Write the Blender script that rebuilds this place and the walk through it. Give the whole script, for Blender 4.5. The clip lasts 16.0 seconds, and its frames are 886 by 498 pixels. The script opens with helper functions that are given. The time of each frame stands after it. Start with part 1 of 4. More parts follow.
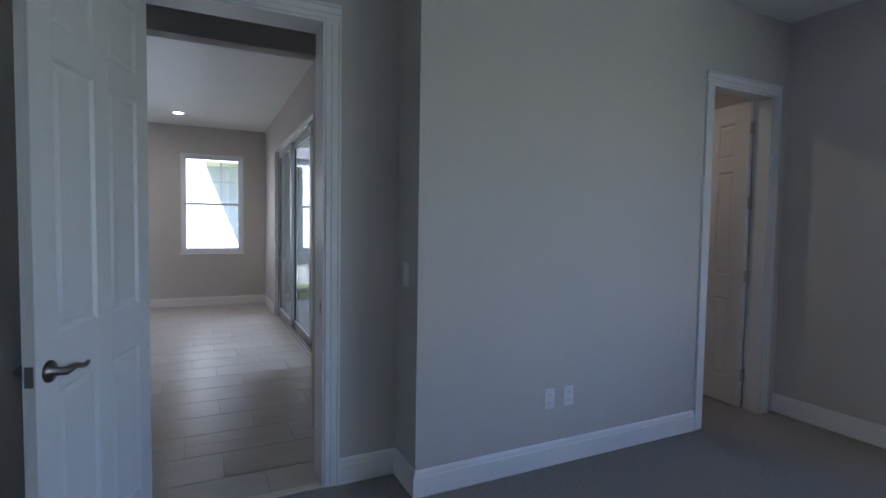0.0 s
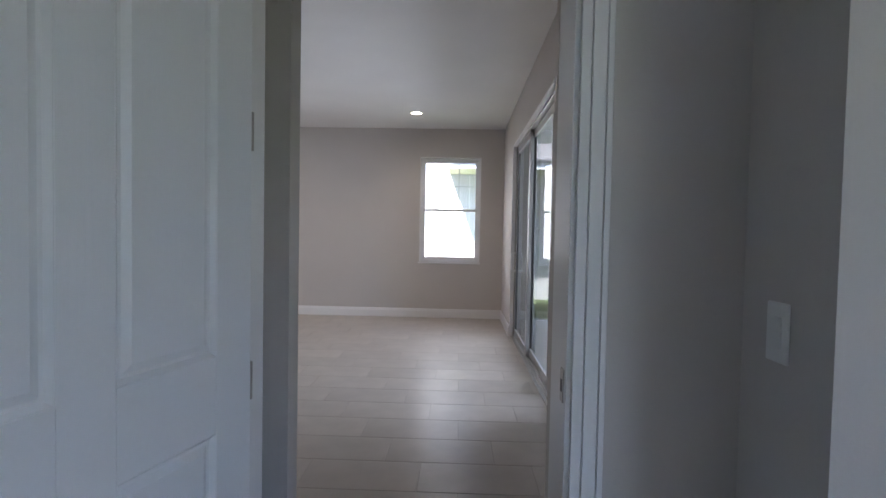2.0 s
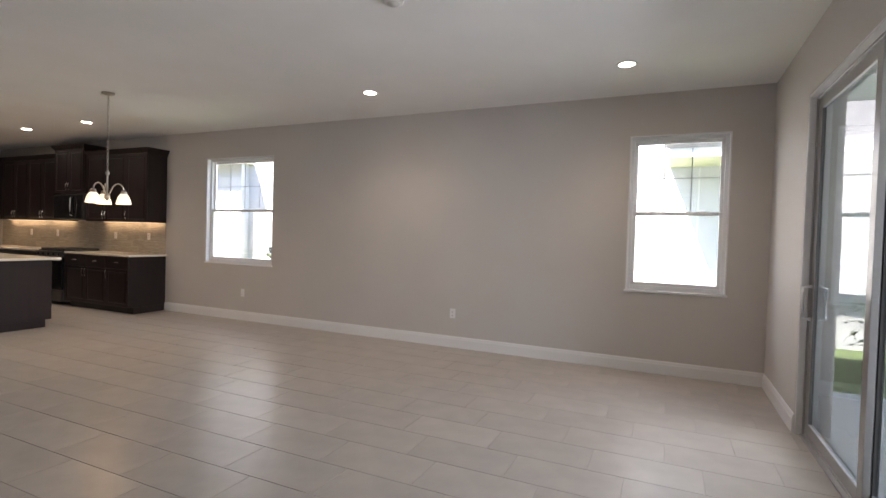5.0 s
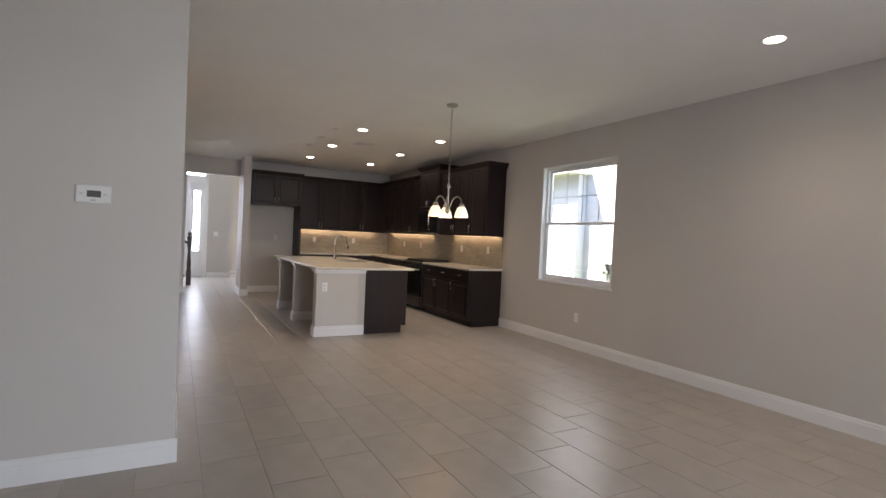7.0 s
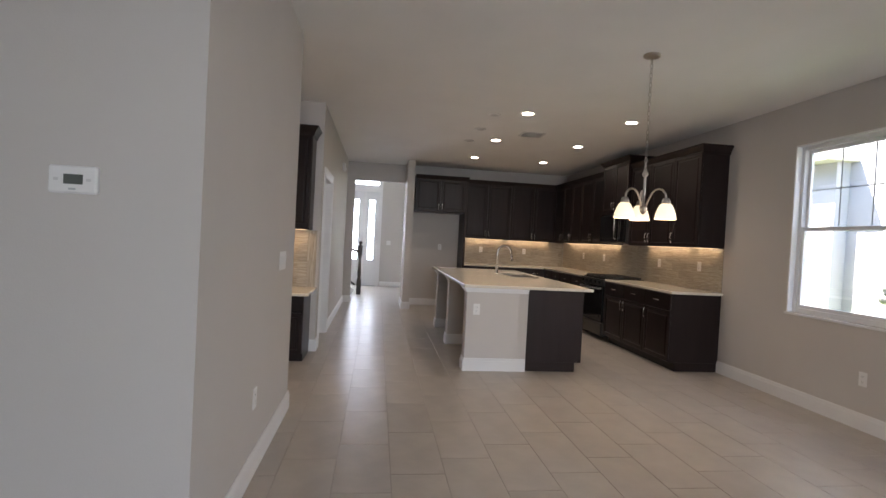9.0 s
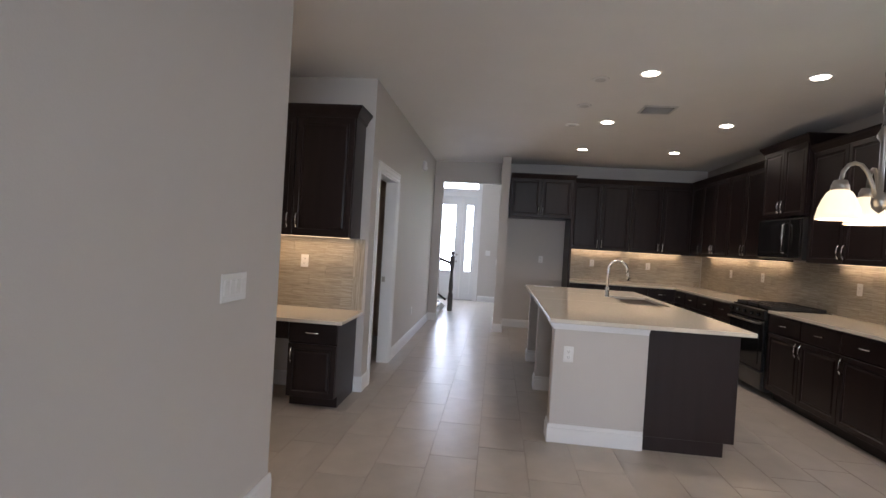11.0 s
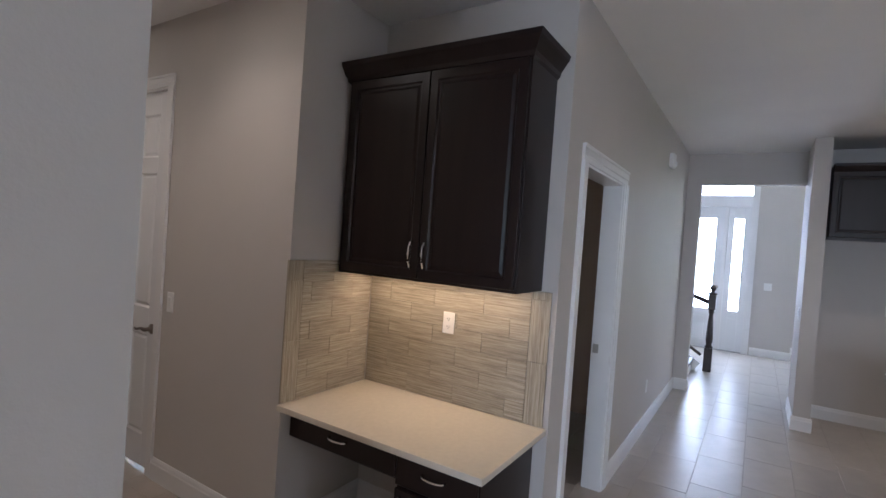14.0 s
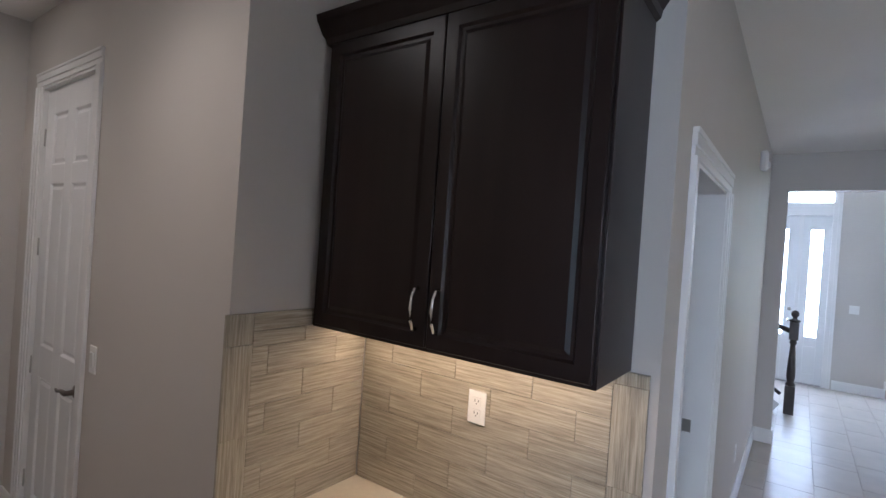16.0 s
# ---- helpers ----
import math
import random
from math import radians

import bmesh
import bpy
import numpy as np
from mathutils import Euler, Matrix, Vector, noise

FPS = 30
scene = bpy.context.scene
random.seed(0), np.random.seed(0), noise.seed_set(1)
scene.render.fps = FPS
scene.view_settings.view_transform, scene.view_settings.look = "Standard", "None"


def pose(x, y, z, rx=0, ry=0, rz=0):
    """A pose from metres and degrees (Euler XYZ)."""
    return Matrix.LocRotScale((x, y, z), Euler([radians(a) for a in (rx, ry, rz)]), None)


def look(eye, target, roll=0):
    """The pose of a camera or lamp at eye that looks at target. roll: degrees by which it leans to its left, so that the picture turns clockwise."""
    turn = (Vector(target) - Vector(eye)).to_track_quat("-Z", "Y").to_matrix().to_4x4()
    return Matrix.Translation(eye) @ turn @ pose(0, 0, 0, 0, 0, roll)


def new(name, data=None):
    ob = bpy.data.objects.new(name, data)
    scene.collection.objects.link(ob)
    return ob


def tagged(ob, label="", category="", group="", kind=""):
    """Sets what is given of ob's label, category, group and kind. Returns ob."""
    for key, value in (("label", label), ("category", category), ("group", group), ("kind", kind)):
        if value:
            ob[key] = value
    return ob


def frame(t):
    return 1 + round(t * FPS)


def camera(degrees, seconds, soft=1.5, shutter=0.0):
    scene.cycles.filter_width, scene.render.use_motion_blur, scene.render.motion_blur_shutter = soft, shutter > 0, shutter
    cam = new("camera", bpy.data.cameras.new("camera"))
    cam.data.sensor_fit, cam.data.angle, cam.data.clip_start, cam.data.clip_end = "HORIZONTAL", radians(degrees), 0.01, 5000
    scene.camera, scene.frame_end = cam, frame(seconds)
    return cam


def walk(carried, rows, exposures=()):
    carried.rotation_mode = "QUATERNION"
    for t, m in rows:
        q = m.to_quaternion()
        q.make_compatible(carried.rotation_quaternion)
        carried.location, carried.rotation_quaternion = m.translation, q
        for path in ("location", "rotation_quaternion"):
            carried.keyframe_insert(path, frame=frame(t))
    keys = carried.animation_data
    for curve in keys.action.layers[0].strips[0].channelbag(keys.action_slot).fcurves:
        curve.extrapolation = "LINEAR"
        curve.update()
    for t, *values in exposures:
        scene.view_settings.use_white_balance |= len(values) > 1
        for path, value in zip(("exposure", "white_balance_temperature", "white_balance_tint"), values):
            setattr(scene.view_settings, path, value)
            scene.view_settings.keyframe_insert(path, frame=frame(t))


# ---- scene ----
cam = camera(83.7, 16.0)
PATH = [
    (0, (0.415, 0.497, 1.354), (1.284, 2.296, 1.258), 0.9),
    (0.5, (0.543, 0.799, 1.342), (1.106, 2.716, 1.256), 1.0),
    (1, (0.663, 1.115, 1.359), (0.864, 3.103, 1.277), 1.0),
    (1.5, (0.7, 1.469, 1.332), (0.696, 3.468, 1.256), 1.3),
    (2, (0.692, 1.832, 1.29), (0.627, 3.83, 1.225), 1.1),
    (2.5, (0.692, 2.216, 1.259), (0.516, 4.207, 1.198), 1.2),
    (3, (0.65, 2.582, 1.264), (0.379, 4.563, 1.212), 1.2),
    (3.2, (0.622, 2.734, 1.272), (0.331, 4.712, 1.22), 1.4),
    (5.3, (0.403, 4.004, 1.329), (-0.599, 5.734, 1.285), 1.9),
    (5.5, (0.336, 4.119, 1.326), (-0.796, 5.767, 1.283), 2.1),
    (6, (0.147, 4.375, 1.315), (-1.316, 5.738, 1.272), 2.2),
    (6.5, (-0.128, 4.574, 1.32), (-1.794, 5.68, 1.278), 2.5),
    (7, (-0.485, 4.722, 1.35), (-2.245, 5.671, 1.31), 2.7),
    (7.5, (-0.794, 4.876, 1.337), (-2.634, 5.66, 1.297), 2.7),
    (8, (-1.118, 5.038, 1.356), (-3.042, 5.583, 1.315), 2.9),
    (8.5, (-1.471, 5.19, 1.368), (-3.435, 5.562, 1.328), 3.0),
    (9, (-1.791, 5.382, 1.358), (-3.773, 5.644, 1.322), 3.0),
    (9.5, (-2.105, 5.585, 1.38), (-4.103, 5.641, 1.344), 3.1),
    (9.7, (-2.236, 5.656, 1.379), (-4.236, 5.652, 1.34), 3.2),
    (11.8, (-3.824, 5.919, 1.431), (-5.79, 5.551, 1.408), 3.4),
    (12, (-3.971, 5.928, 1.426), (-5.923, 5.493, 1.401), 3.4),
    (12.5, (-4.324, 5.923, 1.447), (-6.185, 5.191, 1.414), 3.7),
    (13, (-4.69, 5.785, 1.49), (-6.449, 4.835, 1.45), 3.9),
    (13.5, (-5.022, 5.63, 1.546), (-6.724, 4.579, 1.506), 4.0),
    (14, (-5.334, 5.504, 1.606), (-7.02, 4.429, 1.57), 4.1),
    (14.5, (-5.58, 5.378, 1.636), (-7.254, 4.283, 1.609), 4.1),
    (15, (-5.761, 5.215, 1.699), (-7.434, 4.119, 1.681), 4.0),
    (15.5, (-5.94, 5.106, 1.722), (-7.603, 3.996, 1.704), 3.9),
    (16, (-6.109, 5.018, 1.722), (-7.727, 3.843, 1.707), 4.0),
]
EXPOSURES = [(0.0, 3.45, 5500, 17), (1.0, 3.55, 5700, 18), (2.5, 3.88, 6100, 21), (3.0, 4.08, 6250, 22), (5.3, 3.76, 6500, 19), (9.0, 3.62, 6350, 18), (12.0, 3.60, 5850, 19), (16.0, 3.84, 5250, 15)]
walk(cam, [(t, look(eye, target, roll)) for t, eye, target, roll in PATH], EXPOSURES)

# ---- light ----
SUN_EL, SUN_AZ = 57.0, 216.0
world = bpy.data.worlds.new("world")
scene.world = world
world.use_nodes = True
wn = world.node_tree.nodes
sky = wn.new("ShaderNodeTexSky")
sky.sky_type, sky.sun_disc = "NISHITA", False
sky.sun_elevation, sky.sun_rotation = radians(SUN_EL), radians(SUN_AZ)
world.node_tree.links.new(sky.outputs[0], wn["Background"].inputs[0])
wn["Background"].inputs[1].default_value = 0.15
sun = new("sun", bpy.data.lights.new("sun", "SUN"))
sun.data.energy, sun.data.angle, sun.data.color = 5.0, radians(0.5), (1.0, 0.95, 0.88)
sa, se = radians(SUN_AZ), radians(SUN_EL)
sun.matrix_world = look((math.sin(sa) * math.cos(se) * 30, math.cos(sa) * math.cos(se) * 30, math.sin(se) * 30), (0, 0, 0))
CAN_WATTS, HALL_WATTS, STRIP_WATTS, BULB_WATTS = 3.35, 3.8, 0.22, 0.24
LANAI_WATTS = 35.0
WARM = (1.0, 0.68, 0.38)
# area lamp added in the covered lanai's outer opening, standing in for open-sky light
lanai_fill = new("lanai_fill", bpy.data.lights.new("lanai_fill", "AREA"))
lanai_fill.data.shape, lanai_fill.data.size, lanai_fill.data.size_y = "RECTANGLE", 4.8, 2.4
lanai_fill.data.energy, lanai_fill.data.color = LANAI_WATTS, (0.86, 0.93, 1.0)
lanai_fill.matrix_world = look((4.84, 7.0, 1.35), (0.0, 7.0, 1.35))
SOFTWARM = (1.0, 0.84, 0.66)


# ---- materials ----
def material(name, color, rough=0.5, metal=0.0, spec=0.5, mottle=0.0, scale=8.0, bump=0.0, bump_scale=200.0, vary=0.0, stretch=(1, 1, 1), emit=0.0, emit_color=None, coat=0.0):
    m = bpy.data.materials.new(name)
    m.use_nodes = True
    n, l = m.node_tree.nodes, m.node_tree.links
    b = n["Principled BSDF"]
    b.inputs["Base Color"].default_value = (*color, 1)
    b.inputs["Roughness"].default_value, b.inputs["Metallic"].default_value = rough, metal
    b.inputs["Specular IOR Level"].default_value = spec
    b.inputs["Coat Weight"].default_value = coat
    if emit:
        b.inputs["Emission Color"].default_value = (*(emit_color or color), 1)
        b.inputs["Emission Strength"].default_value = emit
    co = n.new("ShaderNodeTexCoord")
    mp = n.new("ShaderNodeMapping")
    mp.inputs["Scale"].default_value = stretch
    l.new(co.outputs["Object"], mp.inputs[0])
    if mottle or vary:
        tex = n.new("ShaderNodeTexNoise")
        tex.inputs["Scale"].default_value, tex.inputs["Detail"].default_value = scale, 6
        l.new(mp.outputs[0], tex.inputs["Vector"])
        ramp = n.new("ShaderNodeMapRange")
        ramp.inputs["From Min"].default_value, ramp.inputs["From Max"].default_value = 0.3, 0.7
        ramp.inputs["To Min"].default_value, ramp.inputs["To Max"].default_value = 1 - mottle, 1 + mottle
        l.new(tex.outputs[0], ramp.inputs[0])
        gain = ramp.outputs[0]
        if vary:
            info = n.new("ShaderNodeObjectInfo")
            r2 = n.new("ShaderNodeMapRange")
            r2.inputs["To Min"].default_value, r2.inputs["To Max"].default_value = 1 - vary, 1 + vary
            l.new(info.outputs["Random"], r2.inputs[0])
            mul = n.new("ShaderNodeMath")
            mul.operation = "MULTIPLY"
            l.new(gain, mul.inputs[0])
            l.new(r2.outputs[0], mul.inputs[1])
            gain = mul.outputs[0]
        mix = n.new("ShaderNodeVectorMath")
        mix.operation = "SCALE"
        mix.inputs[0].default_value = color
        l.new(gain, mix.inputs["Scale"])
        l.new(mix.outputs[0], b.inputs["Base Color"])
        rr = n.new("ShaderNodeMapRange")
        rr.inputs["To Min"].default_value, rr.inputs["To Max"].default_value = max(rough - 0.03, 0.02), min(rough + 0.03, 1)
        l.new(tex.outputs[0], rr.inputs[0])
        l.new(rr.outputs[0], b.inputs["Roughness"])
    if bump:
        t2 = n.new("ShaderNodeTexNoise")
        t2.inputs["Scale"].default_value, t2.inputs["Detail"].default_value = bump_scale, 3
        l.new(mp.outputs[0], t2.inputs["Vector"])
        bp = n.new("ShaderNodeBump")
        bp.inputs["Strength"].default_value, bp.inputs["Distance"].default_value = bump, 0.004
        l.new(t2.outputs[0], bp.inputs["Height"])
        l.new(bp.outputs[0], b.inputs["Normal"])
    return m


def glass_material(name, tint=(0.97, 0.98, 0.98)):
    m = bpy.data.materials.new(name)
    m.use_nodes = True
    n, l = m.node_tree.nodes, m.node_tree.links
    n.remove(n["Principled BSDF"])
    tr, gl, mx, fr = n.new("ShaderNodeBsdfTransparent"), n.new("ShaderNodeBsdfGlossy"), n.new("ShaderNodeMixShader"), n.new("ShaderNodeLayerWeight")
    tr.inputs[0].default_value = (*tint, 1)
    gl.inputs["Roughness"].default_value = 0.01
    fr.inputs["Blend"].default_value = 0.5
    pw, ad = n.new("ShaderNodeMath"), n.new("ShaderNodeMath")
    pw.operation, ad.operation = "POWER", "MULTIPLY_ADD"
    pw.inputs[1].default_value = 4.0
    ad.inputs[1].default_value, ad.inputs[2].default_value = 0.7, 0.06
    l.new(fr.outputs["Facing"], pw.inputs[0])
    l.new(pw.outputs[0], ad.inputs[0])
    l.new(ad.outputs[0], mx.inputs[0])
    l.new(tr.outputs[0], mx.inputs[1])
    l.new(gl.outputs[0], mx.inputs[2])
    l.new(mx.outputs[0], n["Material Output"].inputs[0])
    return m


def striated(name, c0, c1, vary=0.08):
    """Stone-look tile with fine lines along its length (local x)."""
    m = material(name, c0, 0.38, bump=0.0)
    n, l = m.node_tree.nodes, m.node_tree.links
    b = n["Principled BSDF"]
    co = n.new("ShaderNodeTexCoord")
    info = n.new("ShaderNodeObjectInfo")
    off = n.new("ShaderNodeVectorMath")
    off.operation = "MULTIPLY_ADD"
    off.inputs[1].default_value = (1, 1, 1)
    sc = n.new("ShaderNodeVectorMath")
    sc.operation = "SCALE"
    sc.inputs[0].default_value = (3.1, 7.7, 5.3)
    l.new(info.outputs["Random"], sc.inputs["Scale"])
    l.new(co.outputs["Object"], off.inputs[0])
    l.new(sc.outputs[0], off.inputs[2])
    mp = n.new("ShaderNodeMapping")
    mp.inputs["Scale"].default_value = (5, 5, 150)
    l.new(off.outputs[0], mp.inputs[0])
    t = n.new("ShaderNodeTexNoise")
    t.inputs["Scale"].default_value, t.inputs["Detail"].default_value, t.inputs["Roughness"].default_value = 1.0, 5, 0.7
    l.new(mp.outputs[0], t.inputs["Vector"])
    r = n.new("ShaderNodeMapRange")
    r.inputs["From Min"].default_value, r.inputs["From Max"].default_value = 0.35, 0.66
    l.new(t.outputs[0], r.inputs[0])
    mx = n.new("ShaderNodeMix")
    mx.data_type = "RGBA"
    mx.inputs[6].default_value, mx.inputs[7].default_value = (*c0, 1), (*c1, 1)
    l.new(r.outputs[0], mx.inputs[0])
    r2 = n.new("ShaderNodeMapRange")
    r2.inputs["To Min"].default_value, r2.inputs["To Max"].default_value = 1 - vary, 1 + vary
    l.new(info.outputs["Random"], r2.inputs[0])
    g = n.new("ShaderNodeVectorMath")
    g.operation = "SCALE"
    l.new(mx.outputs[2], g.inputs[0])
    l.new(r2.outputs[0], g.inputs["Scale"])
    l.new(g.outputs[0], b.inputs["Base Color"])
    bp = n.new("ShaderNodeBump")
    bp.inputs["Strength"].default_value, bp.inputs["Distance"].default_value = 0.35, 0.002
    l.new(t.outputs[0], bp.inputs["Height"])
    l.new(bp.outputs[0], b.inputs["Normal"])
    return m


M_WALL = material("greige wall paint", (0.57, 0.535, 0.50), 0.62, spec=0.3, mottle=0.025, scale=1.2, bump=0.12, bump_scale=140)
M_CEIL = material("ceiling paint", (0.84, 0.825, 0.80), 0.85, spec=0.2, mottle=0.02, scale=2, bump=0.3, bump_scale=90)
M_TRIM = material("white trim paint", (0.78, 0.77, 0.76), 0.35, mottle=0.015, scale=5, bump=0.04, bump_scale=60)
M_DOOR = material("white door paint", (0.76, 0.76, 0.76), 0.36, mottle=0.02, scale=4, bump=0.1, bump_scale=120, stretch=(1, 1, 0.06))
M_TILE = material("floor tile", (0.45, 0.405, 0.355), 0.325, spec=0.32, mottle=0.08, scale=5, bump=0.03, bump_scale=60, vary=0.05)
M_GROUT = material("grout", (0.40, 0.36, 0.31), 0.9, mottle=0.06, scale=20)
M_CARPET = material("beige carpet", (0.30, 0.28, 0.26), 0.98, spec=0.05, mottle=0.12, scale=60, bump=0.9, bump_scale=500)
M_CAB = material("espresso stained wood", (0.0165, 0.0098, 0.0092), 0.32, spec=0.33, mottle=0.22, scale=14, bump=0.03, bump_scale=60, stretch=(1, 1, 0.08))
M_CABIN = material("espresso wood side", (0.021, 0.0125, 0.0115), 0.42, spec=0.3, mottle=0.15, scale=14, stretch=(1, 1, 0.08))
M_QUARTZ = material("cream quartz", (0.70, 0.645, 0.545), 0.14, mottle=0.03, scale=40)
M_SPLASH = striated("striated stone tile", (0.23, 0.20, 0.15), (0.50, 0.455, 0.37))
M_SGROUT = material("backsplash grout", (0.33, 0.295, 0.235), 0.9, mottle=0.05, scale=20)
M_STEEL = material("brushed steel", (0.50, 0.49, 0.47), 0.28, metal=1.0, mottle=0.06, scale=30, stretch=(1, 1, 20))
M_DARKSTEEL = material("dark stainless steel", (0.13, 0.125, 0.12), 0.32, metal=1.0, mottle=0.05, scale=30, stretch=(20, 1, 1))
M_CHROME = material("polished chrome", (0.88, 0.87, 0.85), 0.12, metal=1.0)
M_NICKEL = material("satin nickel", (0.46, 0.43, 0.39), 0.3, metal=1.0, mottle=0.04, scale=60)
M_BRONZE = material("dark nickel", (0.22, 0.19, 0.17), 0.3, metal=1.0)
M_BLACK = material("black glass", (0.012, 0.012, 0.013), 0.08)
M_IRON = material("black cast iron", (0.02, 0.02, 0.02), 0.55, mottle=0.1, scale=40)
M_PLATE = material("white plastic", (0.78, 0.77, 0.75), 0.3, mottle=0.01, scale=10)
M_SLOT = material("dark slot", (0.03, 0.03, 0.03), 0.6)
M_LCD = material("grey display", (0.10, 0.11, 0.10), 0.25)
M_ALU = material("grey anodised aluminium", (0.42, 0.41, 0.40), 0.38, metal=0.75, mottle=0.03, scale=30)
M_ALUDARK = material("dark gasket", (0.05, 0.048, 0.045), 0.55)
M_VINYL = material("white vinyl", (0.80, 0.80, 0.80), 0.35, mottle=0.01, scale=8)
# both glass tints are added to dim the overbright view outdoors
M_GLASS = glass_material("window glass", (0.82, 0.84, 0.84))
M_SLIDER = glass_material("slider glass dimming the outdoors", (0.50, 0.52, 0.52))
# grey puts the bars' backlit silhouette into their colour
M_MUNTIN = material("grid bar greyed as silhouette", (0.26, 0.26, 0.26), 0.5, mottle=0.02, scale=10)
M_LENS = material("lamp lens", (1, 0.93, 0.8), 0.5, emit=4.0, emit_color=(1.0, 0.86, 0.66))
M_SHADE = material("frosted glass shade", (0.9, 0.82, 0.68), 0.35, emit=0.10, emit_color=(1.0, 0.78, 0.45))
M_LED = material("warm led strip", (1, 0.8, 0.5), 0.5, emit=0.22, emit_color=(1.0, 0.72, 0.42))
M_VENT = material("white vent metal", (0.62, 0.61, 0.59), 0.5, mottle=0.02, scale=10)
M_VENTIN = material("vent dark inside", (0.06, 0.055, 0.05), 0.8)
M_TREAD = material("dark stained tread", (0.03, 0.018, 0.012), 0.35, mottle=0.25, scale=12, stretch=(0.1, 1, 1))
M_STUCCO = material("white stucco", (0.50, 0.495, 0.485), 0.9, mottle=0.05, scale=2.5, bump=0.5, bump_scale=60)
M_SOFFIT = material("cream soffit", (0.62, 0.60, 0.42), 0.8, mottle=0.03, scale=4)
M_SHINGLE = material("grey roof shingle", (0.20, 0.19, 0.18), 0.9, mottle=0.25, scale=9)
M_GRASS = material("grass", (0.10, 0.14, 0.05), 0.95, mottle=0.35, scale=12, bump=0.8, bump_scale=120)
M_CONC = material("concrete slab", (0.42, 0.41, 0.39), 0.85, mottle=0.08, scale=3, bump=0.2, bump_scale=80)
M_LEAF = material("shrub leaf", (0.05, 0.10, 0.03), 0.6, mottle=0.3, scale=20)
M_BARK = material("bark", (0.10, 0.07, 0.05), 0.9, mottle=0.2, scale=30)
M_METER = material("grey utility box", (0.45, 0.46, 0.46), 0.5, mottle=0.06, scale=9)
# brown base colour carries the dimness of the unlit powder room
M_DIMWALL = material("powder room wall with dimness in colour", (0.36, 0.25, 0.17), 0.7, mottle=0.03, scale=2)
# this glass emits: its glow stands in for daylight from outside the door
M_FROST_GLOW = material("frosted door glass with daylight glow", (0.9, 0.92, 0.95), 0.25, emit=1.3, emit_color=(0.80, 0.89, 1.0))


# ---- mesh helpers ----
def box(x0, x1, y0, y1, z0, z1, bevel=0.0, bm=None, segments=1):
    own = bmesh.new()
    bmesh.ops.create_cube(own, size=1, matrix=Matrix.Translation(((x0 + x1) / 2, (y0 + y1) / 2, (z0 + z1) / 2)) @ Matrix.Diagonal((abs(x1 - x0), abs(y1 - y0), abs(z1 - z0), 1)))
    if bevel:
        bmesh.ops.bevel(own, geom=own.edges[:], offset=bevel, segments=segments, affect="EDGES", profile=0.5)
    return own if bm is None else join(bm, own)


def join(bm, other):
    tmp = bpy.data.meshes.new("tmp")
    other.to_mesh(tmp)
    other.free()
    bm.from_mesh(tmp)
    bpy.data.meshes.remove(tmp)
    return bm


def moved(bm, m):
    bm.transform(m)
    return bm


def lathe(profile, segments=24, m=None, cap=False):
    bm = bmesh.new()
    rings = []
    for r, z in profile:
        rings.append([bm.verts.new((max(r, 0.0004) * math.cos(2 * math.pi * k / segments), max(r, 0.0004) * math.sin(2 * math.pi * k / segments), z)) for k in range(segments)])
    for a, b in zip(rings, rings[1:]):
        for k in range(segments):
            bm.faces.new((a[k], a[(k + 1) % segments], b[(k + 1) % segments], b[k]))
    if cap:
        bm.faces.new(rings[0][::-1])
        bm.faces.new(rings[-1])
    bmesh.ops.recalc_face_normals(bm, faces=bm.faces[:])
    for f in bm.faces:
        f.smooth = True
    return moved(bm, m) if m else bm


def tube(points, radius, segments=10, closed=False):
    bm = bmesh.new()
    pts = [Vector(p) for p in points]
    rings = []
    count = len(pts)
    for i, p in enumerate(pts):
        a = pts[(i - 1) % count] if closed or i else p
        b = pts[(i + 1) % count] if closed or i < count - 1 else p
        q = (b - a).to_track_quat("Z", "Y")
        r = radius[i] if isinstance(radius, (list, tuple)) else radius
        rings.append([bm.verts.new(p + q @ Vector((r * math.cos(2 * math.pi * k / segments), r * math.sin(2 * math.pi * k / segments), 0))) for k in range(segments)])
    pairs = list(zip(rings, rings[1:])) + ([(rings[-1], rings[0])] if closed else [])
    for a, b in pairs:
        for k in range(segments):
            bm.faces.new((a[k], a[(k + 1) % segments], b[(k + 1) % segments], b[k]))
    if not closed:
        bm.faces.new(rings[0][::-1])
        bm.faces.new(rings[-1])
    bmesh.ops.recalc_face_normals(bm, faces=bm.faces[:])
    for f in bm.faces:
        f.smooth = True
    return bm


ORIGIN = {}


def mesh_of(name, bm, mat):
    me = bpy.data.meshes.new(name)
    bm.to_mesh(me)
    bm.free()
    me.materials.append(mat)
    return me


def part(name, bm, mat, parent, label=""):
    """One mesh object under a thing or a part. Built in the thing's own space, or in the world's where its origin is kept."""
    if parent in ORIGIN:
        bm.transform(Matrix.Translation(-ORIGIN[parent]))
    ob = new(name, mesh_of(name, bm, mat))
    ob.parent = parent
    if parent in ORIGIN:
        ORIGIN[ob] = ORIGIN[parent]
    return tagged(ob, label)


def thing(name, loc, label, category, group="", kind="", rz=None):
    """An empty at a thing's base. With rz its parts are given in its own turned space, else in world places."""
    ob = new(name)
    ob.empty_display_size = 0.05
    ob.matrix_world = pose(*loc, 0, 0, rz or 0)
    if rz is None:
        ORIGIN[ob] = Vector(loc)
    return tagged(ob, label, category, group, kind)


def single(name, bm, mat, label="", category="", group="", kind=""):
    return tagged(new(name, mesh_of(name, bm, mat)), label, category, group, kind)


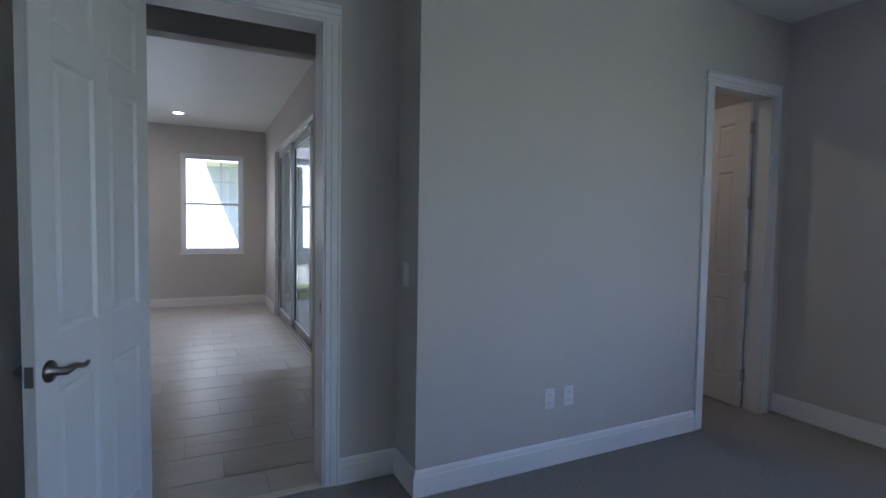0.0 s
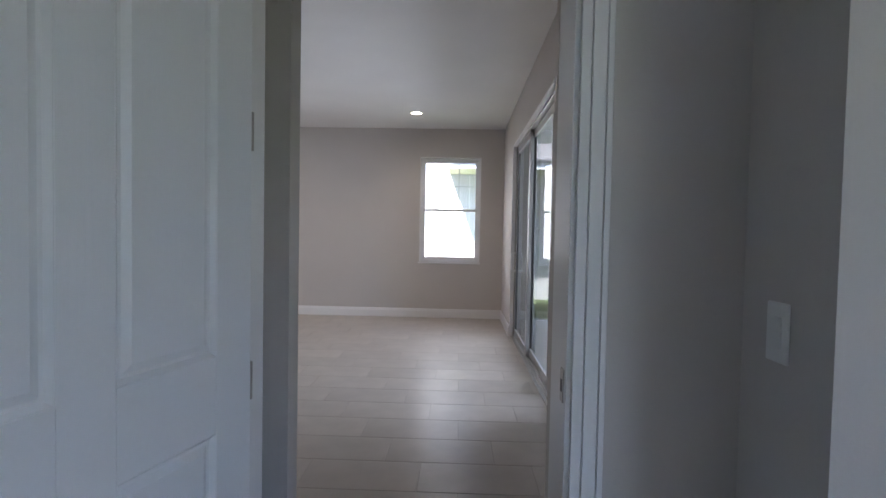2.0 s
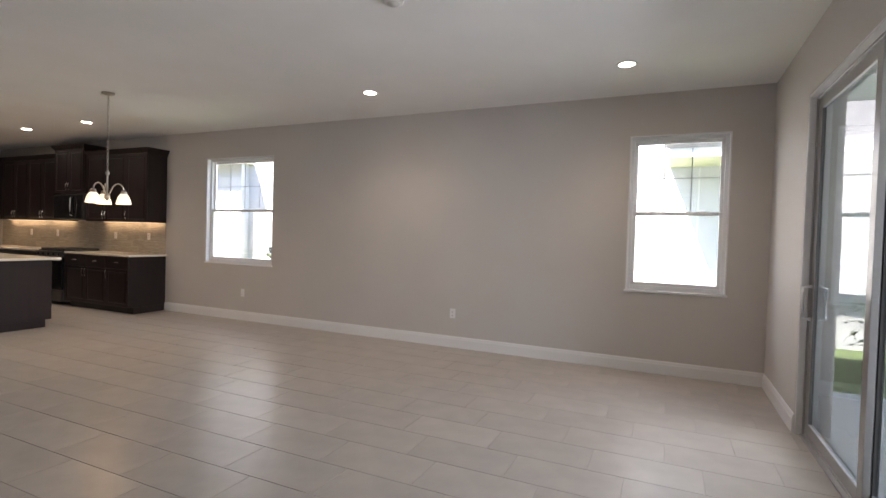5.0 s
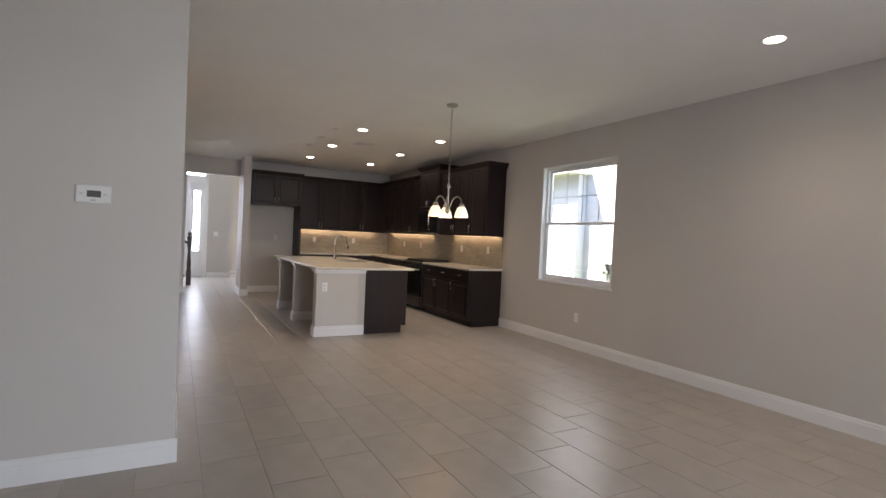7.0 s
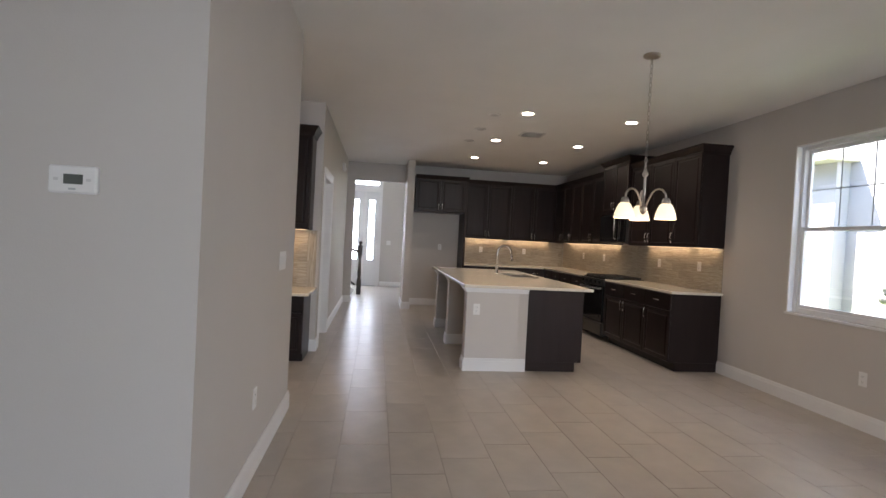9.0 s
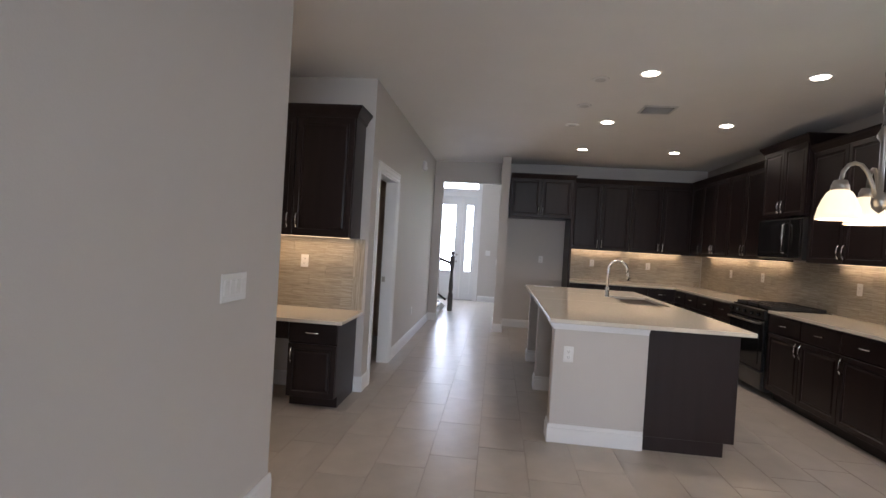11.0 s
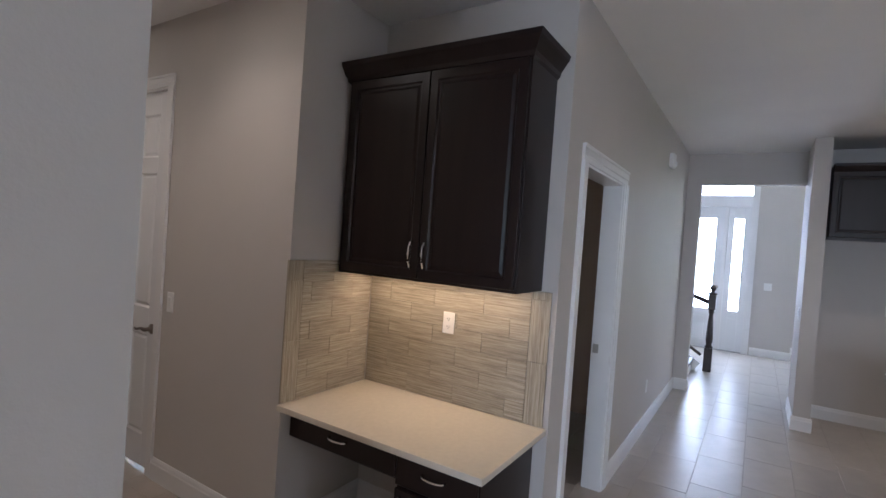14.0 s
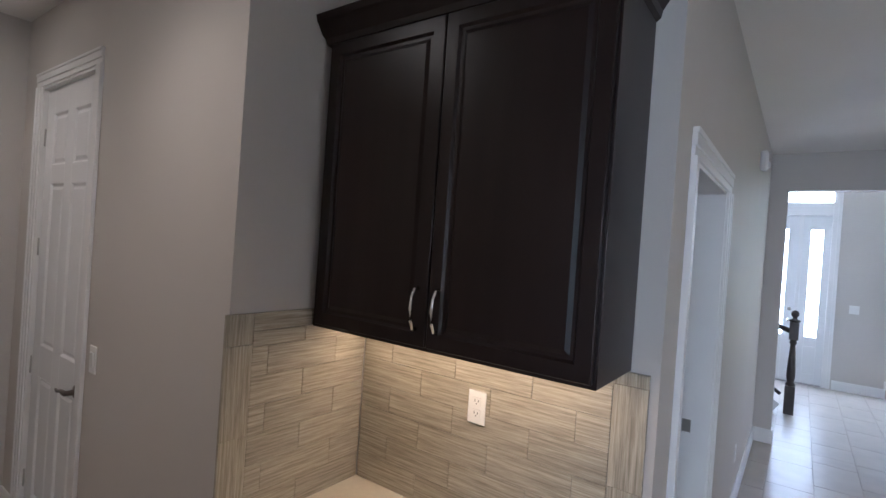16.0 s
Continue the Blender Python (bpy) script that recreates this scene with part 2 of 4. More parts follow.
def structure(name, bm, mat, label="", category=""):
    return single(name, bm, mat, label, category or name.split("_")[0], "", "structure")


def wall(name, axis, c0, c1, a0, a1, z1=2.855, openings=(), z0=0.0, mat=None, label=""):
    """A wall of thickness c0..c1 that runs a0..a1 along axis, with openings (a0, a1, z0, z1) cut through."""
    bm = bmesh.new()
    cuts = sorted(openings)
    spans, at = [], a0
    for o0, o1, b, t in cuts:
        if o0 > at:
            spans.append((at, o0, z0, z1))
        if b > z0:
            spans.append((o0, o1, z0, b))
        if t < z1:
            spans.append((o0, o1, t, z1))
        at = o1
    if at < a1:
        spans.append((at, a1, z0, z1))
    for s0, s1, b, t in spans:
        if axis == "x":
            box(s0, s1, c0, c1, b, t, 0, bm)
        else:
            box(c0, c1, s0, s1, b, t, 0, bm)
    return structure(name, bm, mat or M_WALL, label or "greige painted drywall wall", "wall")


BASE_H = 0.135


def baseboard(p0, p1, side):
    """A baseboard with a moulded top, from p0 to p1 on the plan, proud of the wall towards side."""
    d = Vector((p1[0] - p0[0], p1[1] - p0[1], 0))
    n = Vector((*side, 0))
    prof = [(0, 0), (0.016, 0), (0.016, BASE_H - 0.035), (0.013, BASE_H - 0.028), (0.011, BASE_H - 0.012), (0.006, BASE_H), (0, BASE_H)]
    bm = bmesh.new()
    ends = [[bm.verts.new(Vector((*p, 0)) + n * u + Vector((0, 0, v))) for u, v in prof] for p in (p0, p1)]
    k = len(prof)
    for i in range(k):
        bm.faces.new((ends[0][i], ends[0][(i + 1) % k], ends[1][(i + 1) % k], ends[1][i]))
    bm.faces.new(ends[0])
    bm.faces.new(ends[1][::-1])
    bmesh.ops.recalc_face_normals(bm, faces=bm.faces[:])
    return structure("baseboard", bm, M_TRIM, "white painted wooden baseboard", "baseboard")


def casing(name, axis, face, side, a0, a1, top, width=0.075, thick=0.018):
    """Door casing round an opening a0..a1, on the wall face, proud towards side (+1 or -1): two legs and a head."""
    th = thing(name, ((a0, face, 0) if axis == "x" else (face, a0, 0)), "white painted moulded door casing", "door casing", kind="structure")

    def strip(nm, u0, u1, z0, z1, flat):
        bm = bmesh.new()
        for k, (w0, w1, t) in enumerate(((0, 0.35, 0.6), (0.35, 0.8, 0.8), (0.8, 1, 1.0))):
            if flat:
                q = (u0, u1, z0 + (z1 - z0) * w0, z0 + (z1 - z0) * w1)
            elif u1 > u0:
                q = (u0 + (u1 - u0) * w0, u0 + (u1 - u0) * w1, z0, z1)
            else:
                q = (u0 + (u1 - u0) * w1, u0 + (u1 - u0) * w0, z0, z1)
            c = sorted((face, face + side * thick * t))
            if axis == "x":
                box(q[0], q[1], c[0], c[1], q[2], q[3], 0.002, bm)
            else:
                box(c[0], c[1], q[0], q[1], q[2], q[3], 0.002, bm)
        part(nm, bm, M_TRIM, th)
    strip("casing_leg", a0, a0 - width, 0, top, False)
    strip("casing_leg", a1, a1 + width, 0, top, False)
    strip("casing_head", a0 - width, a1 + width, top, top + width, True)
    return th


def jamb(axis, c0, c1, a0, a1, top, t=0.018):
    th = thing("door_jamb", ((a0, c0, 0) if axis == "x" else (c0, a0, 0)), "white painted wooden door jamb", "door jamb", kind="structure")
    for u0, u1, z0, z1, nm in ((a0, a0 + t, 0, top, "side_jamb"), (a1 - t, a1, 0, top, "side_jamb"), (a0 + t, a1 - t, top - t, top, "head_jamb")):
        b = box(u0, u1, c0 - 0.003, c1 + 0.003, z0, z1, 0.001) if axis == "x" else box(c0 - 0.003, c1 + 0.003, u0, u1, z0, z1, 0.001)
        part(nm, b, M_TRIM, th)
    return th


def lever(parent, x, z, y, direction, sgn, mat):
    """A lever handle on a leaf's face at y; sgn: which way the face looks; direction: which way the lever points."""
    m = pose(x, y, z, -90 * sgn, 0, 0)
    h = part("door_handle", lathe([(0, 0), (0.033, 0), (0.033, 0.006), (0.026, 0.012), (0.013, 0.014), (0.012, 0.05), (0, 0.052)], 24, pose(x, y, z, 90 if sgn < 0 else -90)), mat, parent, "satin nickel lever handle")
    pts = [(x + direction * s, y + sgn * 0.048, z + 0.012 * math.sin(s * 50) * (s / 0.12)) for s in (0.0, 0.02, 0.04, 0.06, 0.08, 0.10, 0.12)]
    part("lever", tube(pts, [0.011, 0.011, 0.010, 0.009, 0.008, 0.008, 0.006], 10), mat, h)


def six_panel_door(name, loc, rz, w, h, label, hinge_z=(), handle_x=None, handle_dir=1, knob=M_NICKEL):
    """Leaf of width w along local x from the hinge at 0, thickness along y from 0 to 0.035."""
    th = thing(name, loc, label, "door", rz=rz, kind="structure")
    t, st, mid = 0.035, 0.11, 0.10
    rows = [(0.20, 0.20 + 0.27 * h), (0.20 + 0.27 * h + 0.17, h - 0.14 - 0.115 * h - 0.10), (h - 0.14 - 0.115 * h, h - 0.14)]
    cols = [(st, (w - mid) / 2), ((w + mid) / 2, w - st)]
    bm = bmesh.new()
    box(0, w, 0.0125, t - 0.0125, 0, h, 0, bm)
    for y0, y1 in ((0, 0.013), (t - 0.013, t)):
        for x0, x1 in ((0, st), ((w - mid) / 2, (w + mid) / 2), (w - st, w)):
            box(x0, x1, y0, y1, 0, h, 0.0015, bm)
        zs = [0] + [z for r in rows for z in r] + [h]
        for z0, z1 in zip(zs[::2], zs[1::2]):
            for x0, x1 in cols:
                box(x0, x1, y0, y1, z0, z1, 0.0015, bm)
    leaf = part("leaf", bm, M_DOOR, th)
    for x0, x1 in cols:
        for z0, z1 in rows:
            bm = bmesh.new()
            for y0, y1, front in ((0.0005, 0.013, 0), (t - 0.013, t - 0.0005, 1)):
                p = box(x0, x1, y0, y1, z0, z1)
                f = (max if front else min)(p.faces, key=lambda q: q.calc_center_median().y)
                for inset, depth in ((0.002, 0.0), (0.013, -0.0095), (0.010, 0.0), (0.022, 0.007)):
                    bmesh.ops.inset_individual(p, faces=[f], thickness=inset, depth=depth)
                join(bm, p)
            part("panel", bm, M_DOOR, leaf)
    hx = handle_x if handle_x is not None else w - 0.06
    lever(th, hx, 0.895, 0.0, handle_dir, -1, knob)
    lever(th, hx, 0.895, t, handle_dir, 1, knob)
    part("latch_plate", box(w - 0.0005, w + 0.0015, 0.006, 0.029, 0.865, 0.925, 0.0005), knob, th)
    for z in hinge_z:
        hg = part("hinge", box(-0.004, 0.0, 0.002, 0.03, z, z + 0.09, 0.0005), M_STEEL, th)
        part("hinge_pin", tube([(-0.006, -0.006, z), (-0.006, -0.006, z + 0.095)], 0.006, 8), M_STEEL, hg)
    return th


def window_unit(name, x0, x1, z0, z1, cols, label):
    """A single-hung window in the wall along x at y 9.325 to 9.50: frame, two sashes, muntins and sill."""
    th = thing(name, (x0, 9.40, z0), label, "window", kind="structure")
    ya, yb, f = 9.385, 9.465, 0.045
    part("liner", join(join(box(x0, x0 + 0.012, 9.327, ya, z0, z1), box(x1 - 0.012, x1, 9.327, ya, z0, z1)), box(x0 + 0.012, x1 - 0.012, 9.327, ya, z1 - 0.012, z1)), M_TRIM, th)
    fr = bmesh.new()
    box(x0, x0 + f, ya, yb, z0, z1, 0.003, fr)
    box(x1 - f, x1, ya, yb, z0, z1, 0.003, fr)
    box(x0 + f, x1 - f, ya, yb, z1 - f, z1, 0.003, fr)
    box(x0 + f, x1 - f, ya, yb, z0, z0 + f, 0.003, fr)
    part("window_frame", fr, M_VINYL, th)
    zm = (z0 + z1) / 2 - 0.005
    for nm, b, t, y in (("lower_sash", z0 + f, zm + 0.02, ya + 0.008), ("upper_sash", zm - 0.015, z1 - f, ya + 0.042)):
        s = 0.032
        bm = bmesh.new()
        box(x0 + f, x0 + f + s, y, y + 0.03, b, t, 0.002, bm)
        box(x1 - f - s, x1 - f, y, y + 0.03, b, t, 0.002, bm)
        box(x0 + f + s, x1 - f - s, y, y + 0.03, t - s, t, 0.002, bm)
        box(x0 + f + s, x1 - f - s, y, y + 0.03, b, b + s, 0.002, bm)
        sash = part(nm, bm, M_VINYL, th)
        g = part("pane", box(x0 + f + s - 0.004, x1 - f - s + 0.004, y + 0.013, y + 0.017, b + s - 0.004, t - s + 0.004), M_GLASS, sash)
        g.visible_shadow = False
        if nm == "upper_sash":
            u0, u1, w0, w1 = x0 + f + s, x1 - f - s, b + s, t - s
            for k in range(1, cols):
                xm = u0 + (u1 - u0) * k / cols
                part("muntin", box(xm - 0.005, xm + 0.005, y + 0.018, y + 0.023, w0, w1), M_MUNTIN, sash)
            part("muntin", box(u0, u1, y + 0.0185, y + 0.0235, (w0 + w1) / 2 - 0.005, (w0 + w1) / 2 + 0.005), M_MUNTIN, sash)
        else:
            for xm in (x0 + (x1 - x0) * 0.25, x0 + (x1 - x0) * 0.75):
                part("sash_lock", box(xm - 0.025, xm + 0.025, y + 0.004, y + 0.026, t, t + 0.012, 0.003), M_VINYL, sash)
    part("window_sill", box(x0 - 0.012, x1 + 0.012, 9.309, ya, z0 - 0.022, z0, 0.004), M_TRIM, th)
    return th


def face_turn(facing):
    return {"-y": 0, "+x": 90, "+y": 180, "-x": -90}[facing]


def outlet(loc, facing, label="white duplex outlet with plate on the wall"):
    th = thing("outlet", loc, label, "outlet", "wall outlets", rz=face_turn(facing))
    part("plate", box(-0.036, 0.036, -0.006, 0, -0.058, 0.058, 0.003), M_PLATE, th)
    for z in (-0.021, 0.021):
        r = part("receptacle", box(-0.0165, 0.0165, -0.0075, -0.005, z - 0.014, z + 0.014, 0.001), M_PLATE, th)
        bm = box(-0.008, -0.0055, -0.0078, -0.0066, z - 0.002, z + 0.007)
        box(0.0055, 0.008, -0.0078, -0.0066, z - 0.002, z + 0.006, 0, bm)
        box(-0.002, 0.002, -0.0078, -0.0066, z - 0.010, z - 0.006, 0, bm)
        part("slot", bm, M_SLOT, r)
    return th


def switch(loc, facing, gangs, label):
    th = thing("light_switch", loc, label, "light switch", "light switches", rz=face_turn(facing))
    w = 0.07 + 0.046 * (gangs - 1)
    part("plate", box(-w / 2, w / 2, -0.006, 0, -0.062, 0.062, 0.003), M_PLATE, th)
    for k in range(gangs):
        x = (k - (gangs - 1) / 2) * 0.046
        part("rocker", moved(box(-0.0165, 0.0165, -0.006, 0.001, -0.033, 0.033, 0.0015), pose(x, -0.0045, 0, 4, 0, 0)), M_PLATE, th)
    return th


# ---- large structure ----
H = 2.855
wall("wall_north", "x", 9.325, 9.50, -12.15, 1.56, openings=[(-6.09, -4.735, 0.845, 2.44), (0.083, 1.003, 0.845, 2.43)])
wall("wall_east", "y", 1.345, 1.56, 2.99, 9.325, openings=[(5.27, 8.09, 0.0, 2.40)])
wall("wall_kitchen", "y", -12.15, -11.95, 5.89, 9.325)
wall("wall_fridge_side", "x", 5.89, 6.03, -11.95, -11.30, label="greige painted wall end beside the refrigerator recess")
wall("wall_vestibule", "x", 3.66, 3.77, -3.675, 1.345, openings=[(0.058, 1.05, 0.0, 2.392)])
wall("wall_bedroom_door", "x", 2.99, 3.165, -0.60, 1.345, openings=[(0.14, 0.965, 0.0, 2.36)])
wall("wall_bedroom_return", "y", 1.35, 1.47, 2.71, 2.99)
wall("wall_bedroom_north", "x", 2.71, 2.83, 1.47, 4.26, openings=[(3.445, 4.10, 0.0, 2.32)])
wall("wall_bedroom_east", "y", 4.26, 4.40, -2.0, 4.4, openings=[(-1.5, 0.5, 0.85, 2.30)])
wall("wall_bedroom_west", "y", -0.72, -0.60, -2.0, 3.66)
wall("wall_bedroom_south", "x", -2.15, -2.0, -0.72, 4.40)
wall("wall_closet_north", "x", 4.25, 4.40, 1.56, 4.26)
wall("wall_thermostat", "y", -3.795, -3.675, 3.66, 4.747)
wall("wall_switches", "x", 4.627, 4.747, -5.70, -3.795)
wall("wall_hall_east", "y", -5.70, -5.58, 1.18, 4.627)
wall("wall_hall_south", "x", 1.18, 1.30, -6.99, -5.70, openings=[(-6.755, -5.90, 0.0, 2.40)])
wall("wall_hall_west", "y", -7.11, -6.99, 1.18, 3.44, openings=[(1.595, 2.355, 0.0, 2.44)])
wall("wall_niche_side", "x", 3.44, 3.56, -7.73, -6.99)
wall("wall_niche_back", "y", -7.73, -7.611, 3.56, 4.715)
wall("wall_corridor", "x", 4.595, 4.715, -12.12, -7.73, openings=[(-8.735, -7.90, 0.0, 2.065)])
wall("wall_foyer_header", "x", 4.87, 5.89, -12.12, -12.0, openings=[(-12.12, -12.0, 0.0, 2.49)])
wall("wall_stub", "x", 4.715, 4.87, -12.12, -12.0)
wall("wall_foyer_front", "y", -15.60, -15.45, 2.0, 6.05, z1=3.5, openings=[(3.60, 5.40, 0.0, 3.0)])
# the recess opening is out of view, added to let sky light into the foyer
wall("wall_foyer_recess", "y", -16.3, -16.15, 6.05, 8.0, z1=3.5, openings=[(6.75, 7.85, 0.5, 3.0)])
wall("wall_foyer_step", "x", 5.93, 6.05, -16.15, -15.60, z1=3.5)
wall("wall_foyer_north", "x", 7.9, 8.0, -16.15, -12.15, z1=3.5)
wall("wall_foyer_south", "x", 1.9, 2.0, -15.60, -12.12, z1=3.5)
wall("wall_foyer_east", "y", -12.12, -12.0, 2.0, 4.595, z1=3.5)
wall("wall_foyer_above", "y", -12.12, -12.0, 4.595, 5.89, z1=3.5, z0=2.95)
wall("wall_foyer_east_side", "y", -12.15, -12.0, 5.89, 7.9, z1=3.5, z0=2.95)
wall("wall_powder_back", "x", 3.0, 3.1, -10.2, -7.73, mat=M_DIMWALL, label="wall of a small room, its dimness put into a brown colour")
wall("wall_powder_side", "y", -10.3, -10.2, 3.0, 4.595, mat=M_DIMWALL, label="wall of a small room, its dimness put into a brown colour")
wall("wall_far_south", "x", -0.3, -0.2, -8.2, -5.0)
wall("wall_far_west", "y", -8.3, -8.2, -0.3, 1.30)
wall("wall_far_east", "y", -5.0, -4.9, -0.3, 1.30)
bm = box(-12.15, 1.56, 1.0, 9.5, H, H + 0.1)
box(-8.3, -4.9, -0.3, 1.0, H, H + 0.1, 0, bm)
structure("ceiling", bm, M_CEIL, "off-white textured ceiling", "ceiling")
structure("ceiling_bedroom", join(box(-0.72, 4.40, -2.15, 1.0, H, H + 0.1), box(1.56, 4.40, 1.0, 4.40, H, H + 0.1)), M_CEIL, "off-white textured ceiling", "ceiling")
structure("ceiling_foyer", box(-16.3, -12.0, 1.9, 8.0, 3.5, 3.6), M_CEIL, "off-white high foyer ceiling", "ceiling")
structure("floor_bedroom", join(box(-0.72, 4.40, -2.15, 2.99, -0.10, 0.0), box(1.47, 4.40, 2.99, 4.25, -0.10, 0.0)), M_CARPET, "beige cut-pile carpet", "carpet")
structure("floor_threshold", box(0.14, 0.965, 2.985, 3.035, -0.002, 0.006, 0.003), M_QUARTZ, "pale stone threshold strip", "threshold")
# out-of-view slabs over the house, added to keep sun and sky out
roof = box(-16.6, 1.9, -0.6, 10.05, 3.62, 3.9)
box(-1.0, 4.7, -2.5, 4.5, 2.96, 3.3, 0, roof)
structure("roof_slab", roof, M_SHINGLE, "unseen roof slab added to block sun and sky", "roof")

# ---- openings: casings, jambs, doors ----
jamb("x", 2.99, 3.165, 0.14, 0.965, 2.36)
casing("door_casing", "x", 2.99, -1, 0.145, 0.96, 2.355)
casing("door_casing", "x", 3.165, 1, 0.145, 0.96, 2.355)
six_panel_door("door_1", (0.165, 3.00, 0.012), 254.3, 0.79, 2.33, "white six-panel door standing open into the bedroom", hinge_z=(0.2, 0.8, 1.45, 2.05), handle_dir=-1, knob=M_BRONZE)
plate = thing("strike_plate", (0.945, 3.0, 0.93), "satin nickel strike plate on the door jamb", "strike plate")
part("plate", box(0.944, 0.9475, 3.005, 3.035, 0.89, 0.97, 0.0008), M_NICKEL, plate)
part("latch_hole", box(0.9432, 0.9442, 3.012, 3.028, 0.915, 0.945), M_SLOT, plate)
for z in (0.22, 0.86, 1.49, 2.10):
    hg = thing("door_hinge", (0.158, 3.07, z), "satin nickel butt hinge on the door jamb", "hinge", "door hinges")
    part("hinge_plate", box(0.1575, 0.1605, 3.060, 3.078, z, z + 0.09, 0.0008), M_NICKEL, hg)
    part("knuckle", tube([(0.165, 3.066, z - 0.003), (0.165, 3.066, z + 0.093)], 0.0065, 10), M_NICKEL, hg)
jamb("x", 2.71, 2.83, 3.445, 4.10, 2.32)
casing("door_casing", "x", 2.71, -1, 3.45, 4.095, 2.315)
six_panel_door("door_2", (4.075, 2.835, 0.012), 84, 0.62, 2.29, "white six-panel closet door swung open inwards", hinge_z=(0.2, 0.95, 1.5, 2.05), handle_dir=-1)
jamb("y", -7.11, -6.99, 1.595, 2.355, 2.44)
casing("door_casing", "y", -6.99, 1, 1.60, 2.35, 2.435)
six_panel_door("door_3", (-7.012, 1.615, 0.012), 90, 0.722, 2.41, "white six-panel door, shut, with satin nickel lever", hinge_z=(0.22, 0.85, 1.5, 2.1), handle_dir=-1, knob=M_BRONZE)
jamb("x", 1.18, 1.30, -6.755, -5.90, 2.40)
casing("door_casing", "x", 1.30, 1, -6.75, -5.905, 2.395)
six_panel_door("door_4", (-6.735, 1.19, 0.012), -66, 0.80, 2.36, "white six-panel door standing ajar at the hall's end", hinge_z=(0.22, 0.85, 1.5, 2.1), handle_dir=-1)
jamb("x", 4.595, 4.715, -8.735, -7.90, 2.065)
casing("door_casing", "x", 4.715, 1, -8.73, -7.905, 2.06, width=0.09, thick=0.022)
plate = thing("strike_plate", (-8.72, 4.66, 0.95), "satin nickel strike plate on the door jamb", "strike plate")
part("plate", box(-8.717, -8.7145, 4.602, 4.640, 0.92, 0.98, 0.0008), M_NICKEL, plate)
window_unit("window_1", 0.083, 1.003, 0.845, 2.43, 3, "white vinyl single-hung window with a three-by-two upper grid")
window_unit("window_2", -6.09, -4.735, 0.845, 2.44, 4, "wide white vinyl single-hung window with a gridded upper sash")

for p0, p1, side in (
    ((-7.0, 9.325), (1.345, 9.325), (0, -1)), ((1.345, 8.09), (1.345, 9.309), (-1, 0)), ((1.345, 3.77), (1.345, 5.27), (-1, 0)),
    ((1.05, 3.77), (1.329, 3.77), (0, 1)), ((-3.659, 3.77), (0.058, 3.77), (0, 1)), ((-3.675, 3.786), (-3.675, 4.763), (1, 0)),
    ((-5.716, 4.747), (-3.675, 4.747), (0, 1)), ((-5.70, 1.316), (-5.70, 4.747), (-1, 0)),
    ((-6.99, 1.316), (-6.99, 1.525), (1, 0)), ((-6.99, 2.425), (-6.99, 3.576), (1, 0)), ((-7.611, 3.56), (-6.99, 3.56), (0, 1)), ((-7.611, 3.576), (-7.611, 4.731), (1, 0)),
    ((-6.99, 1.30), (-6.825, 1.30), (0, 1)), ((-7.83, 4.715), (-7.611, 4.715), (0, 1)), ((-12.0, 4.715), (-8.805, 4.715), (0, 1)),
    ((-12.0, 4.731), (-12.0, 4.87), (1, 0)), ((-12.12, 4.87), (-11.984, 4.87), (0, 1)), ((-11.30, 5.874), (-11.30, 6.046), (1, 0)), ((-12.12, 5.89), (-11.30, 5.89), (0, -1)),
    ((-11.95, 6.03), (-11.30, 6.03), (0, 1)), ((-11.95, 6.046), (-11.95, 7.03), (1, 0)),
    ((-15.45, 5.47), (-15.45, 6.066), (1, 0)), ((-16.15, 6.05), (-15.45, 6.05), (0, 1)), ((-16.15, 6.066), (-16.15, 7.9), (1, 0)),
    ((1.35, 2.694), (1.35, 2.974), (-1, 0)), ((1.035, 2.99), (1.35, 2.99), (0, -1)), ((1.35, 2.71), (3.372, 2.71), (0, -1)), ((4.26, -2.0), (4.26, 2.71), (-1, 0)),
    ((-0.60, 2.99), (0.07, 2.99), (0, -1)), ((0.0, 3.66), (0.058, 3.66), (0, -1)), ((1.05, 3.66), (1.345, 3.66), (0, -1)),
):
    baseboard(p0, p1, side)

# ---- sliding glass door ----
sd = thing("sliding_glass_door", (1.45, 5.27, 0), "three-panel sliding glass door in grey aluminium frame", "sliding door", kind="structure")
bm = bmesh.new()
box(1.39, 1.54, 5.27, 5.30, 0, 2.40, 0.002, bm)
box(1.39, 1.54, 8.06, 8.09, 0, 2.40, 0.002, bm)
box(1.39, 1.54, 5.30, 8.06, 2.365, 2.40, 0.002, bm)
part("door_frame", bm, M_ALU, sd)
track = bmesh.new()
box(1.37, 1.54, 5.30, 8.06, 0.0, 0.012, 0.002, track)
for x in (1.40, 1.435, 1.47, 1.505):
    box(x - 0.003, x + 0.003, 5.30, 8.06, 0.012, 0.03, 0, track)
part("track", track, M_ALU, sd)
